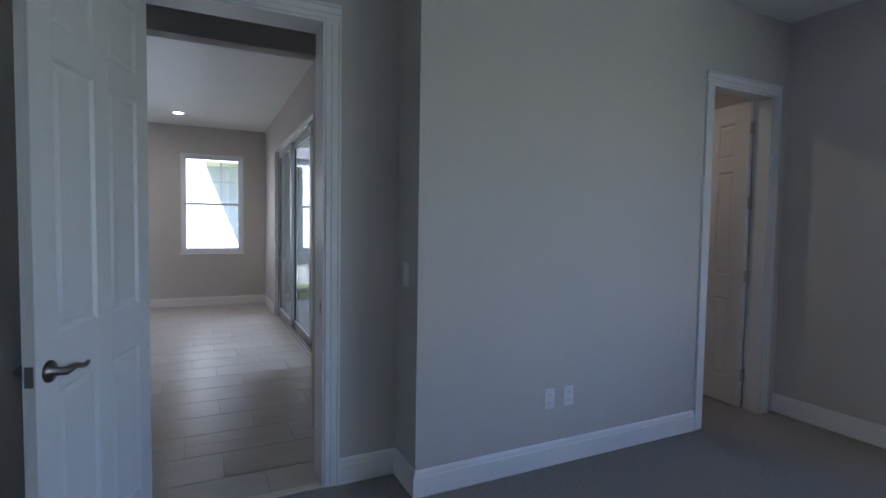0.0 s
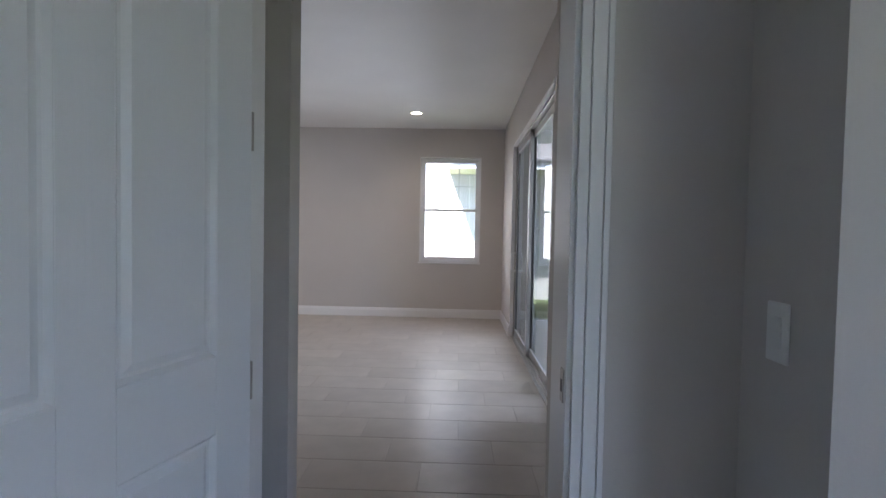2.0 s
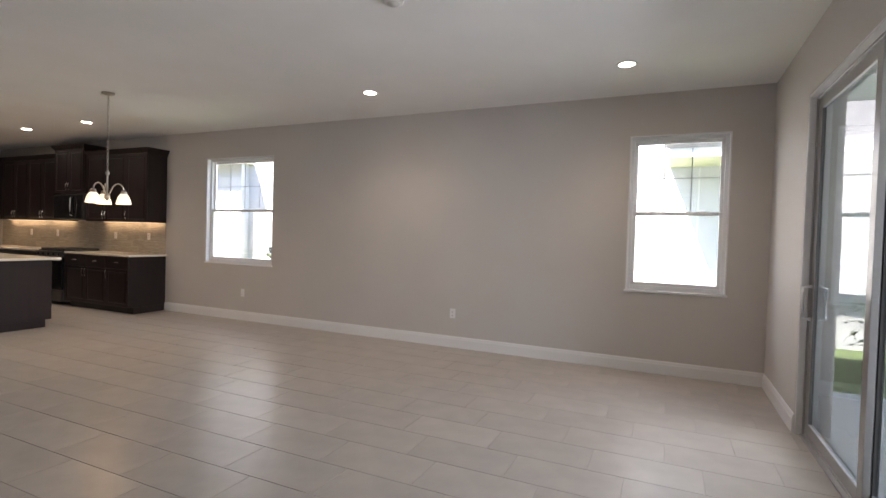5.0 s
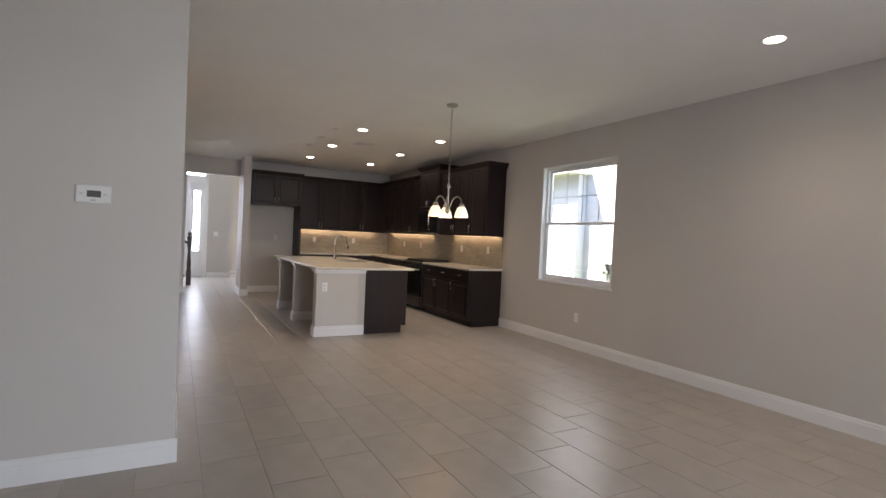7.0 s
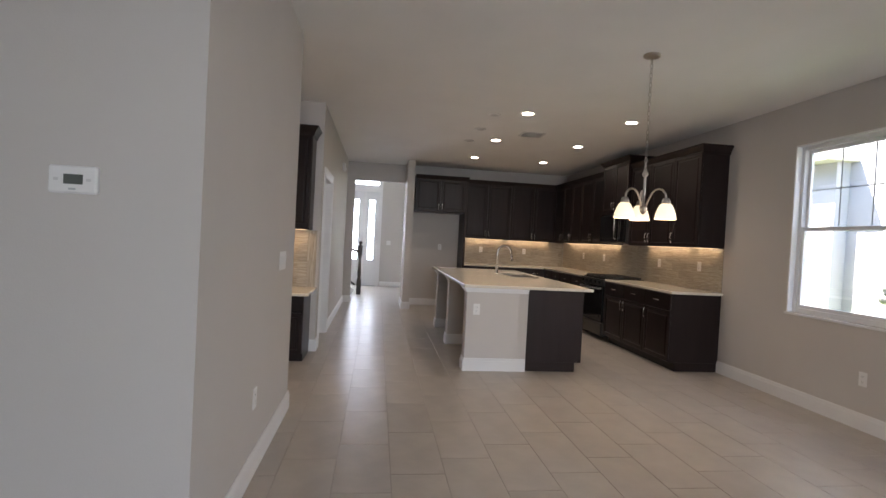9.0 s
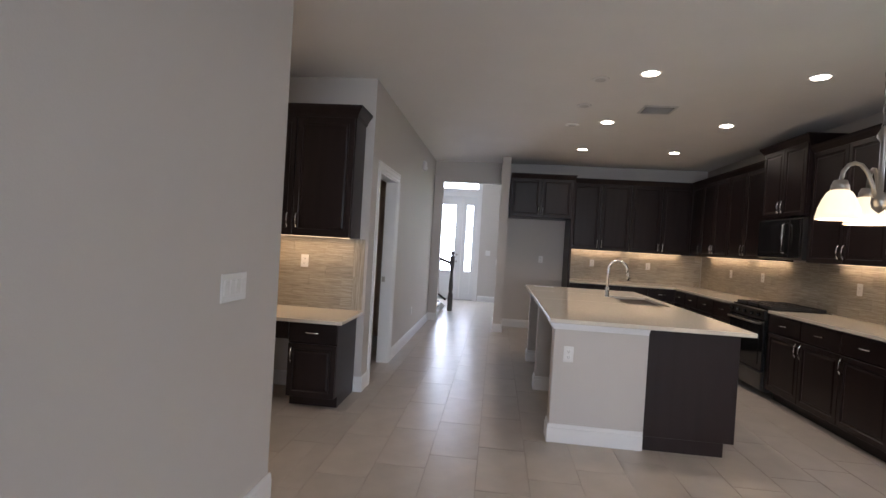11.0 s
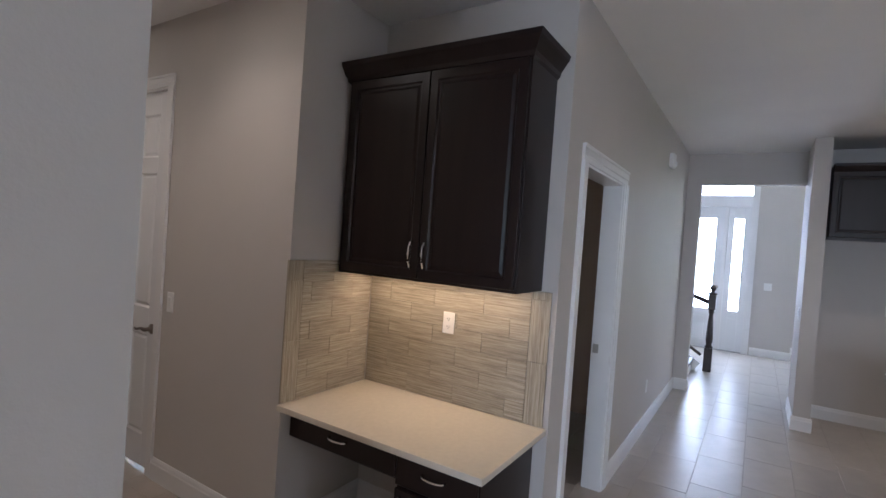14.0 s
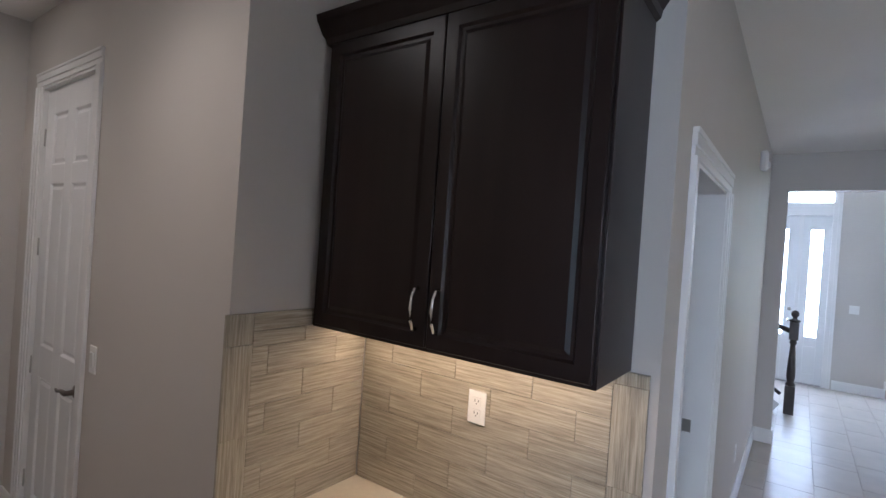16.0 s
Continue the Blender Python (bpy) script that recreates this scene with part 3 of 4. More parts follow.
for y0, y1, x in ((6.93, 8.06, 1.40), (5.86, 7.02, 1.437), (5.30, 5.95, 1.474)):
    s = 0.075
    bm = bmesh.new()
    box(x, x + 0.032, y0, y0 + s, 0.03, 2.36, 0.002, bm)
    box(x, x + 0.032, y1 - s, y1, 0.03, 2.36, 0.002, bm)
    box(x, x + 0.032, y0 + s, y1 - s, 2.285, 2.36, 0.002, bm)
    box(x, x + 0.032, y0 + s, y1 - s, 0.03, 0.11, 0.002, bm)
    pn = part("sliding_panel", bm, M_ALU, sd)
    g = part("pane", box(x + 0.013, x + 0.019, y0 + s - 0.006, y1 - s + 0.006, 0.104, 2.291), M_SLIDER, pn)
    g.visible_shadow = False
    gk = bmesh.new()
    for q in ((y0 + s, y0 + s + 0.012), (y1 - s - 0.012, y1 - s)):
        box(x + 0.004, x + 0.028, q[0], q[1], 0.11, 2.285, 0, gk)
    part("gasket", gk, M_ALUDARK, pn)
    if y1 > 8:
        for xs in (-1, 1):
            bx = x if xs < 0 else x + 0.032
            part("pull_handle", tube([(bx, 8.022, 0.83), (bx + xs * 0.05, 8.022, 0.84), (bx + xs * 0.05, 8.022, 1.05), (bx, 8.022, 1.06)], 0.013, 8), M_VINYL, pn, "white pull handle")
part("interior_trim", join(join(box(1.347, 1.388, 5.272, 5.29, 0, 2.398), box(1.347, 1.388, 8.07, 8.088, 0, 2.398)), box(1.347, 1.388, 5.29, 8.07, 2.38, 2.398)), M_TRIM, sd)

# ---- front door, foyer ----
fd = thing("front_door", (-15.45, 4.5, 0), "white entry door with frosted glass, sidelight and transom, panes glowing as daylight", "front door", kind="structure")
bm = bmesh.new()
for y0, y1, z0, z1 in ((3.60, 3.68, 0, 3.0), (4.955, 5.01, 0, 2.56), (5.35, 5.40, 0, 3.0), (3.68, 5.35, 2.56, 2.76), (3.68, 5.35, 2.955, 3.0), (3.97, 4.03, 0, 2.56)):
    box(-15.56, -15.44, y0, y1, z0, z1, 0.002, bm)
part("door_frame", bm, M_TRIM, fd)
leaf_bm = bmesh.new()
for y0, y1, z0, z1 in ((4.028, 4.16, 0.0, 2.562), (4.825, 4.957, 0.0, 2.562), (4.16, 4.825, 2.35, 2.562), (4.16, 4.825, 0.0, 0.72)):
    box(-15.53, -15.485, y0, y1, z0, z1, 0.002, leaf_bm)
leaf = part("leaf", leaf_bm, M_DOOR, fd)
part("threshold", box(-15.58, -15.43, 3.68, 5.35, -0.002, 0.018, 0.004), M_ALU, fd, "grey metal threshold")
part("pane", box(-15.515, -15.50, 4.155, 4.83, 0.715, 2.355), M_FROST_GLOW, leaf, "frosted glass pane, emission standing in for daylight")
part("panel", box(-15.486, -15.478, 4.24, 4.745, 0.16, 0.58, 0.006), M_DOOR, leaf)
part("knob", lathe([(0, 0), (0.03, 0), (0.03, 0.008), (0.012, 0.012), (0.012, 0.035), (0.027, 0.045), (0.027, 0.06), (0, 0.068)], 16, pose(-15.485, 4.90, 0.95, 0, 90, 0)), M_NICKEL, leaf)
part("deadbolt", lathe([(0, 0), (0.03, 0), (0.03, 0.012), (0.012, 0.02), (0, 0.02)], 16, pose(-15.485, 4.90, 1.12, 0, 90, 0)), M_NICKEL, leaf)
for y0, y1 in ((5.01, 5.35), (3.68, 3.97)):
    sl = bmesh.new()
    for q in ((y0 - 0.002, y0 + 0.095, 0.0, 2.562), (y1 - 0.095, y1 + 0.002, 0.0, 2.562), (y0 + 0.095, y1 - 0.095, 2.35, 2.562), (y0 + 0.095, y1 - 0.095, 0.0, 0.72)):
        box(-15.53, -15.485, *q, 0.002, sl)
    side = part("sidelight", sl, M_DOOR, fd)
    part("pane", box(-15.515, -15.50, y0 + 0.09, y1 - 0.09, 0.715, 2.355), M_FROST_GLOW, side, "frosted glass pane, emission standing in for daylight")
    part("panel", box(-15.486, -15.478, y0 + 0.09, y1 - 0.09, 0.16, 0.58, 0.006), M_DOOR, side)
part("transom", box(-15.515, -15.50, 3.675, 5.355, 2.755, 2.96), M_FROST_GLOW, fd, "frosted transom glass, emission standing in for daylight")
casing("door_casing", "y", -15.45, 1, 3.62, 5.385, 2.99, width=0.07)

st = thing("staircase", (-12.7, 4.85, 0), "staircase with dark stained treads and white risers", "staircase", kind="structure")
for k in range(9):
    y1 = 4.80 - k * 0.265
    tr = part("tread", box(-13.33, -12.14, y1 - 0.29, y1 + 0.02, 0.18 * (k + 1) - 0.03, 0.18 * (k + 1), 0.006), M_TREAD, st, "dark stained wooden tread")
    part("riser", box(-13.31, -12.14, y1 - 0.02, y1, 0.18 * k, 0.18 * (k + 1) - 0.03), M_TRIM, st)
part("stringer", moved(box(-13.35, -13.31, -2.6, 0.0, -0.18, 0.13), Matrix.Translation((0, 4.83, 0.0)) @ Matrix.Rotation(math.atan2(-0.18, 0.265), 4, "X")), M_TRIM, st)
nw = thing("newel_post", (-13.38, 4.99, 0), "black turned wooden newel post with handrail", "stair railing")
post = box(-13.432, -13.328, 4.938, 5.042, 0, 0.34, 0.004)
join(post, lathe([(0.046, 0.34), (0.054, 0.355), (0.034, 0.385), (0.044, 0.43), (0.047, 0.47), (0.040, 0.62), (0.029, 0.79), (0.027, 0.83), (0.042, 0.855), (0.030, 0.875), (0.040, 0.89)], 20, Matrix.Translation((-13.38, 4.99, 0))))
box(-13.427, -13.333, 4.943, 5.037, 0.89, 1.10, 0.004, post)
join(post, lathe([(0.050, 1.10), (0.060, 1.11), (0.060, 1.125), (0.025, 1.14), (0.024, 1.155), (0.040, 1.18), (0.042, 1.205), (0.030, 1.232), (0, 1.245)], 20, Matrix.Translation((-13.38, 4.99, 0))))
part("post", post, M_TREAD, nw, "black turned post")
part("handrail", tube([(-13.38, 4.95, 0.99), (-13.38, 4.72, 1.07), (-13.38, 3.0, 2.24), (-13.38, 2.2, 2.78)], 0.032, 10), M_TREAD, nw)
part("shoe_rail", tube([(-13.38, 4.90, 0.22), (-13.38, 3.0, 1.51), (-13.38, 2.6, 1.78)], 0.022, 8), M_TREAD, nw)
for k in range(14):
    y = 4.74 - 0.16 * k
    zb = 0.33 + (4.74 - y) * 0.679
    part("baluster", tube([(-13.38, y, zb - 0.02), (-13.38, y, zb + 0.74)], 0.011, 6), M_TRIM, nw)


# ---- cabinets ----
def panel_front(w, h, m, frame_w=0.058):
    """A framed cabinet door with a raised centre, front towards local -y."""
    bm = box(0, w, -0.02, 0, 0, h, 0.0025)
    f = min((q for q in bm.faces), key=lambda q: q.calc_center_median().y)
    for t, d in ((frame_w, 0.0), (0.010, -0.009), (0.014, 0.0), (0.018, 0.005)):
        if min(w, h) > 2 * t + 0.05:
            bmesh.ops.inset_individual(bm, faces=[f], thickness=t, depth=d)
    return moved(bm, m)


def slab_front(w, h, m):
    bm = box(0, w, -0.02, 0, 0, h, 0.004)
    return moved(bm, m)


def pull(x, z, vertical=True, length=0.10):
    k = [(-0.5, 0), (-0.47, 0.016), (-0.3, 0.027), (0, 0.031), (0.3, 0.027), (0.47, 0.016), (0.5, 0)]
    pts = [(x + (0 if vertical else a * length), -0.02 - b, z + (a * length if vertical else 0)) for a, b in k]
    return tube(pts, [0.007, 0.006, 0.005, 0.0055, 0.005, 0.006, 0.007], 8)


def cabinet(name, loc, facing, w, d, h, fronts, label, toe=0.0, crown=(), bottom_light=0.0, group=""):
    """fronts: (kind, x0, x1, z0, z1, handle x or None, handle z) in the unit's own space; crown: sides of the crown moulding."""
    th = thing(name, loc, label, "cabinet", group, rz=face_turn(facing))
    bm = bmesh.new()
    box(0, w, 0, d, toe, h, 0.002, bm)
    if toe:
        box(0.0, w, 0.07, d, 0, toe, 0, bm)
    part("body", bm, M_CAB, th)
    for kind, x0, x1, z0, z1, hx, hz in fronts:
        m = Matrix.Translation((x0 + 0.0025, 0, z0 + 0.0025))
        ww, hh = x1 - x0 - 0.005, z1 - z0 - 0.005
        if kind == "door":
            f = part("cabinet_door", panel_front(ww, hh, m), M_CAB, th)
        else:
            f = part("drawer_front", slab_front(ww, hh, m), M_CAB, th)
        if hx is not None:
            part("handle", pull(hx, hz, kind == "door", 0.125 if kind == "door" else 0.11), M_CHROME, f, "polished chrome arched pull")
    if crown:
        prof = [(0.0, -0.03), (0.012, -0.02), (0.016, 0.0), (0.045, 0.045), (0.052, 0.052), (0.058, 0.075), (0.0, 0.075)]
        x0, x1 = (-1 if "l" in crown else 0), (1 if "r" in crown else 0)
        bm = bmesh.new()
        rings = []
        for u, v in prof:
            pts = [(x0 * u, d if x0 else -u), (x0 * u, -u), (w + x1 * u, -u), (w + x1 * u, d if x1 else -u)]
            rings.append([bm.verts.new((px, py, h + v)) for px, py in pts])
        for a, b in zip(rings, rings[1:]):
            for k in range(3):
                if (a[k].co - a[k + 1].co).length > 1e-6:
                    bm.faces.new((a[k], a[k + 1], b[k + 1], b[k]))
        box(0, w, 0.0, d, h, h + 0.074, 0, bm)
        bmesh.ops.recalc_face_normals(bm, faces=bm.faces[:])
        part("crown_moulding", bm, M_CAB, th)
    if bottom_light:
        ld = part("under_cabinet_light", box(0.05, w - 0.05, d * bottom_light, d * bottom_light + 0.03, -0.004, -0.0005, 0.001), M_LED, th, "warm glowing led strip")
        lamp = new("strip_lamp", bpy.data.lights.new("strip_lamp", "AREA"))
        lamp.data.shape, lamp.data.size, lamp.data.size_y = "RECTANGLE", w - 0.1, 0.03
        lamp.data.energy, lamp.data.color = STRIP_WATTS * w * (1.0 if bottom_light < 0.5 else 0.46), WARM
        lamp.parent = th
        lamp.matrix_local = pose(w / 2, d * bottom_light + 0.015, -0.006)
    return th


def upper(loc, facing, w, d, h, doors, label, crown="c", light=0.78, handles=None):
    fr, dw = [], w / doors
    for k in range(doors):
        side = handles[k] if handles else ("r" if k % 2 == 0 else "l")
        hx = (k + 1) * dw - 0.035 if side == "r" else k * dw + 0.035
        fr.append(("door", k * dw, (k + 1) * dw, 0.0, h, hx, 0.11))
    return cabinet("wall_cabinet", loc, facing, w, d, h, fr, label, crown=crown, bottom_light=light, group="kitchen wall cabinets")


def base(loc, facing, w, d, doors, label, drawers=True, handles=None):
    fr, dw = [], w / doors
    for k in range(doors):
        side = handles[k] if handles else ("r" if k % 2 == 0 else "l")
        hx = (k + 1) * dw - 0.035 if side == "r" else k * dw + 0.035
        fr.append(("door", k * dw, (k + 1) * dw, 0.11, 0.69, hx, 0.60))
        fr.append(("drawer", k * dw, (k + 1) * dw, 0.70, 0.875, (k + 0.5) * dw, 0.79))
    return cabinet("base_cabinet", loc, facing, w, d, 0.884, fr, label, toe=0.10, group="kitchen base cabinets")


# kitchen, along the window wall
YB, YU, XB, XU = 8.72, 9.0, -11.33, -11.62
DW = "dark espresso wood"
base((-8.615, YB, 0), "-y", 1.07, 0.605, 2, DW + " base cabinet with two doors beside the range")
base((-7.545, YB, 0), "-y", 0.545, 0.605, 1, DW + " base cabinet with one door at the end", handles="l")
base((-10.45, YB, 0), "-y", 1.05, 0.605, 2, DW + " base cabinet with drawers under the counter")
base((-11.33, YB, 0), "-y", 0.88, 0.605, 2, DW + " base cabinet in the kitchen corner")
base((XB, 7.07, 0), "+x", 0.80, 0.62, 2, DW + " base cabinet on the kitchen's back wall")
base((XB, 7.87, 0), "+x", 0.845, 0.62, 2, DW + " base cabinet on the kitchen's back wall")
upper((-8.56, YU, 1.425), "-y", 1.04, 0.325, 1.10, 2, DW + " wall cabinet with two doors and crown")
upper((-7.52, YU, 1.425), "-y", 0.52, 0.325, 1.10, 1, DW + " wall cabinet with one door at the end", crown="r", handles="l")
upper((-10.32, YU, 1.425), "-y", 0.94, 0.325, 1.10, 2, DW + " wall cabinet with two doors and crown")
upper((-11.62, YU, 1.425), "-y", 1.30, 0.325, 1.10, 3, DW + " wall cabinet in the kitchen corner", handles="rrl")
cabinet("wall_cabinet", (-9.38, 8.95, 1.90), "-y", 0.82, 0.375, 0.75, [("door", 0, 0.41, 0, 0.75, 0.375, 0.11), ("door", 0.41, 0.82, 0, 0.75, 0.445, 0.11)], DW + " taller wall cabinet above the microwave", crown="lr", group="kitchen wall cabinets")
upper((XU, 7.07, 1.425), "+x", 0.96, 0.33, 1.10, 2, DW + " wall cabinet on the back wall")
upper((XU, 8.03, 1.425), "+x", 0.97, 0.33, 1.10, 2, DW + " wall cabinet on the back wall")
fc = cabinet("wall_cabinet", (-11.30, 6.05, 1.90), "+x", 0.98, 0.65, 0.62, [("door", 0, 0.49, 0, 0.62, 0.455, 0.10), ("door", 0.49, 0.98, 0, 0.62, 0.525, 0.10)], DW + " deep cabinet over the empty refrigerator recess", crown="r", group="kitchen wall cabinets")
pn = thing("refrigerator_panel", (-11.6, 7.05, 0), DW + " tall side panel beside the refrigerator recess", "cabinet panel")
part("panel", box(-11.95, -11.30, 7.032, 7.068, 0, 2.52, 0.002), M_CABIN, pn)

def counter(name, loc, rects, z0, z1, label):
    th = thing(name, loc, label, "countertop")
    for r in rects:
        part("slab", box(*r, z0, z1, 0.004, segments=2), M_QUARTZ, th)
    return th


counter("countertop", (-7.8, 8.7, 0.884), [(-8.615, -6.965, 8.685, 9.322)], 0.884, 0.914, "cream quartz countertop on dark base cabinets")
counter("countertop", (-10.5, 8.7, 0.884), [(-11.947, -9.40, 8.685, 9.322), (-11.947, -11.295, 7.07, 8.682)], 0.884, 0.914, "cream quartz L-shaped countertop on dark base cabinets")

# range and microwave
rg = thing("range_cooker", (-9.0, 8.7, 0), "stainless steel slide-in gas range with black oven glass", "range")
part("body", box(-9.385, -8.63, 8.70, 9.32, 0.06, 0.905, 0.004), M_DARKSTEEL, rg)
part("oven_door", box(-9.38, -8.635, 8.665, 8.70, 0.27, 0.80, 0.006), M_BLACK, rg)
part("oven_window", box(-9.30, -8.715, 8.66, 8.666, 0.33, 0.71, 0.002), M_BLACK, rg, "black glass oven window")
part("oven_handle", tube([(-9.33, 8.665, 0.765), (-9.33, 8.62, 0.765), (-8.685, 8.62, 0.765), (-8.685, 8.665, 0.765)], 0.011, 8), M_STEEL, rg)
part("drawer", box(-9.38, -8.635, 8.665, 8.70, 0.08, 0.255, 0.006), M_DARKSTEEL, rg)
part("control_panel", box(-9.38, -8.635, 8.655, 8.70, 0.81, 0.905, 0.008), M_DARKSTEEL, rg)
for k in range(5):
    part("knob", lathe([(0, 0), (0.02, 0), (0.017, 0.025), (0, 0.026)], 14, pose(-9.30 + k * 0.147, 8.655, 0.855, 90)), M_BLACK, rg)
part("cooktop", box(-9.385, -8.63, 8.70, 9.31, 0.905, 0.918, 0.004), M_BLACK, rg)
for k in range(3):
    bm = bmesh.new()
    x0 = -9.365 + k * 0.243
    for q in ((x0, x0 + 0.012, 8.73, 9.27), (x0 + 0.21, x0 + 0.222, 8.73, 9.27), (x0 + 0.105, x0 + 0.117, 8.73, 9.27), (x0, x0 + 0.222, 8.73, 8.742), (x0, x0 + 0.222, 9.0, 9.012), (x0, x0 + 0.222, 9.258, 9.27), (x0, x0 + 0.222, 8.86, 8.872), (x0, x0 + 0.222, 9.13, 9.142)):
        box(*q, 0.92, 0.95, 0.002, bm)
    part("grate", bm, M_IRON, rg, "black cast iron grate")
mw = thing("microwave", (-8.97, 8.95, 1.44), "stainless over-range microwave with black glass door", "microwave")
part("body", box(-9.375, -8.565, 8.94, 9.32, 1.445, 1.885, 0.004), M_DARKSTEEL, mw)
part("door", box(-9.37, -8.76, 8.915, 8.94, 1.46, 1.87, 0.005), M_BLACK, mw)
part("window", box(-9.32, -8.84, 8.911, 8.916, 1.52, 1.81, 0.002), M_BLACK, mw, "black glass window")
part("handle", tube([(-8.80, 8.915, 1.50), (-8.80, 8.87, 1.52), (-8.80, 8.865, 1.66), (-8.80, 8.87, 1.81), (-8.80, 8.915, 1.83)], 0.010, 8), M_CHROME, mw)
part("control_panel", box(-8.755, -8.57, 8.915, 8.94, 1.46, 1.87, 0.004), M_BLACK, mw)

# island
isl = thing("kitchen_island", (-8.3, 7.0, 0), "kitchen island with greige wall ends and dark cabinets", "kitchen island")
part("body", join(box(-9.55, -6.90, 7.005, 7.63, 0.10, 0.884, 0.003), box(-9.55, -6.905, 7.005, 7.56, 0.0, 0.10)), M_CABIN, isl, "dark espresso cabinet block")
part("knee_wall", box(-9.55, -6.89, 6.90, 7.003, 0, 0.884), M_WALL, isl, "greige painted knee wall")
for x in (-6.89, -8.20, -9.55):
    x0, x1 = (x - 0.14, x) if x > -9 else (x, x + 0.14)
    pw = part("wall_end", box(x0, x1, 6.335, 6.90 if x < -6.9 else 6.998, 0, 0.884, 0.004), M_WALL, isl, "greige painted wall end")
    y1 = 6.90 if x < -6.9 else 6.998
    bm = bmesh.new()
    for t, z0, z1 in ((0.016, 0.0, 0.105), (0.010, 0.105, 0.135)):
        box(x0 - t, x1 + t, 6.335 - t, y1 if x < -6.9 else 7.0, z0, z1, 0.002, bm)
    part("baseboard", bm, M_TRIM, pw)
    bm = bmesh.new()
    for t, z0, z1 in ((0.012, 0.83, 0.85), (0.026, 0.85, 0.868), (0.038, 0.868, 0.884)):
        box(x0 - t, x1 + t, 6.335 - t, y1 if x < -6.9 else 7.0, z0, z1, 0.002, bm)
    part("capital", bm, M_TRIM, pw)
part("knee_baseboard", box(-9.41, -8.20 - 0.14 - 0.016, 6.884, 6.90, 0, 0.135, 0.002), M_TRIM, isl)
part("knee_baseboard", box(-8.184, -7.05, 6.884, 6.90, 0, 0.135, 0.002), M_TRIM, isl)
for k in range(3):
    m = Matrix.Translation((-7.0 - k * 0.84, 7.632, 0.12)) @ Matrix.Rotation(math.pi, 4, "Z")
    part("cabinet_door", panel_front(0.80, 0.74, m), M_CAB, isl)
SX0, SX1, SY0, SY1 = -9.08, -8.22, 7.19, 7.60
counter("island_countertop", (-8.3, 7.0, 0.884), [(-9.87, SX0, 6.29, 7.69), (SX1, -6.80, 6.29, 7.69), (SX0 + 0.0005, SX1 - 0.0005, 6.29, SY0), (SX0 + 0.0005, SX1 - 0.0005, SY1, 7.69)], 0.884, 0.914, "polished cream quartz island countertop with sink cut-out")
sk = thing("sink", (-8.65, 7.3, 0.70), "stainless steel undermount sink in the island", "sink")
bm = bmesh.new()
for q in ((SX0 - 0.01, SX0 + 0.006, SY0, SY1, 0.70, 0.882), (SX1 - 0.006, SX1 + 0.01, SY0, SY1, 0.70, 0.882), (SX0, SX1, SY0 - 0.01, SY0 + 0.006, 0.70, 0.882), (SX0, SX1, SY1 - 0.006, SY1 + 0.01, 0.70, 0.882), (SX0, SX1, SY0, SY1, 0.69, 0.70)):
    box(*q, 0.002, bm)
part("basin", bm, M_STEEL, sk)
part("drain", lathe([(0, 0.701), (0.05, 0.701), (0.05, 0.704), (0, 0.702)], 20, Matrix.Translation((-8.65, 7.40, 0))), M_CHROME, sk)
fx, fy = -8.84, 7.12
fa = thing("faucet", (fx, fy, 0.914), "chrome gooseneck pull-down kitchen faucet on the island", "faucet")
part("base", lathe([(0, 0), (0.03, 0), (0.03, 0.008), (0.024, 0.02), (0.022, 0.10), (0.016, 0.115), (0, 0.116)], 20, Matrix.Translation((fx, fy, 0.914))), M_CHROME, fa)
arc = [(fx, fy, 1.02), (fx, fy, 1.20)] + [(fx, fy + 0.10 - 0.10 * math.cos(a), 1.22 + 0.10 * math.sin(a)) for a in [k * math.pi * 0.9 / 10 for k in range(11)]] + [(fx, fy + 0.207, 1.185)]
part("spout", tube(arc, 0.0145, 12), M_CHROME, fa)
part("spray_head", tube([(fx, fy + 0.205, 1.20), (fx, fy + 0.213, 1.16), (fx, fy + 0.222, 1.11)], [0.014, 0.018, 0.02], 12), M_CHROME, fa)
part("lever", tube([(fx, fy, 0.985), (fx + 0.05, fy, 1.0), (fx + 0.095, fy, 1.025)], [0.012, 0.008, 0.006], 8), M_CHROME, fa)
pp = thing("paper_sheet", (-9.75, 6.6, 0.916), "white printed sheet lying on the island countertop", "paper")
part("sheet", moved(box(-0.05, 0.05, -0.12, 0.12, 0, 0.002), pose(-9.72, 6.52, 0.915, 0, 0, 5)), M_PLATE, pp)
bm = bmesh.new()
for k in range(4):
    box(-0.038, 0.038, -0.10 + k * 0.052, -0.065 + k * 0.052, 0.002, 0.0026, 0, bm)
part("print_block", moved(bm, pose(-9.72, 6.52, 0.915, 0, 0, 5)), M_METER, pp, "grey printed blocks")

# ---- desk niche ----
dk = cabinet("desk_cabinet", (-7.07, 4.245, 0), "+x", 0.405, 0.535, 0.71, [("drawer", 0.0, 0.405, 0.535, 0.70, 0.2, 0.62), ("door", 0.0, 0.405, 0.09, 0.525, 0.035, 0.43)], "dark espresso wood desk pedestal with drawer and door", toe=0.09)
dd = cabinet("desk_apron_cabinet", (-7.07, 3.563, 0.55), "+x", 0.68, 0.535, 0.16, [("drawer", 0.0, 0.68, 0.01, 0.155, 0.34, 0.085)], "dark espresso wood apron with drawer over the knee space")
counter("desk_countertop", (-7.3, 4.1, 0.71), [(-7.608, -6.96, 3.563, 4.71)], 0.71, 0.74, "cream quartz desk countertop in the niche")
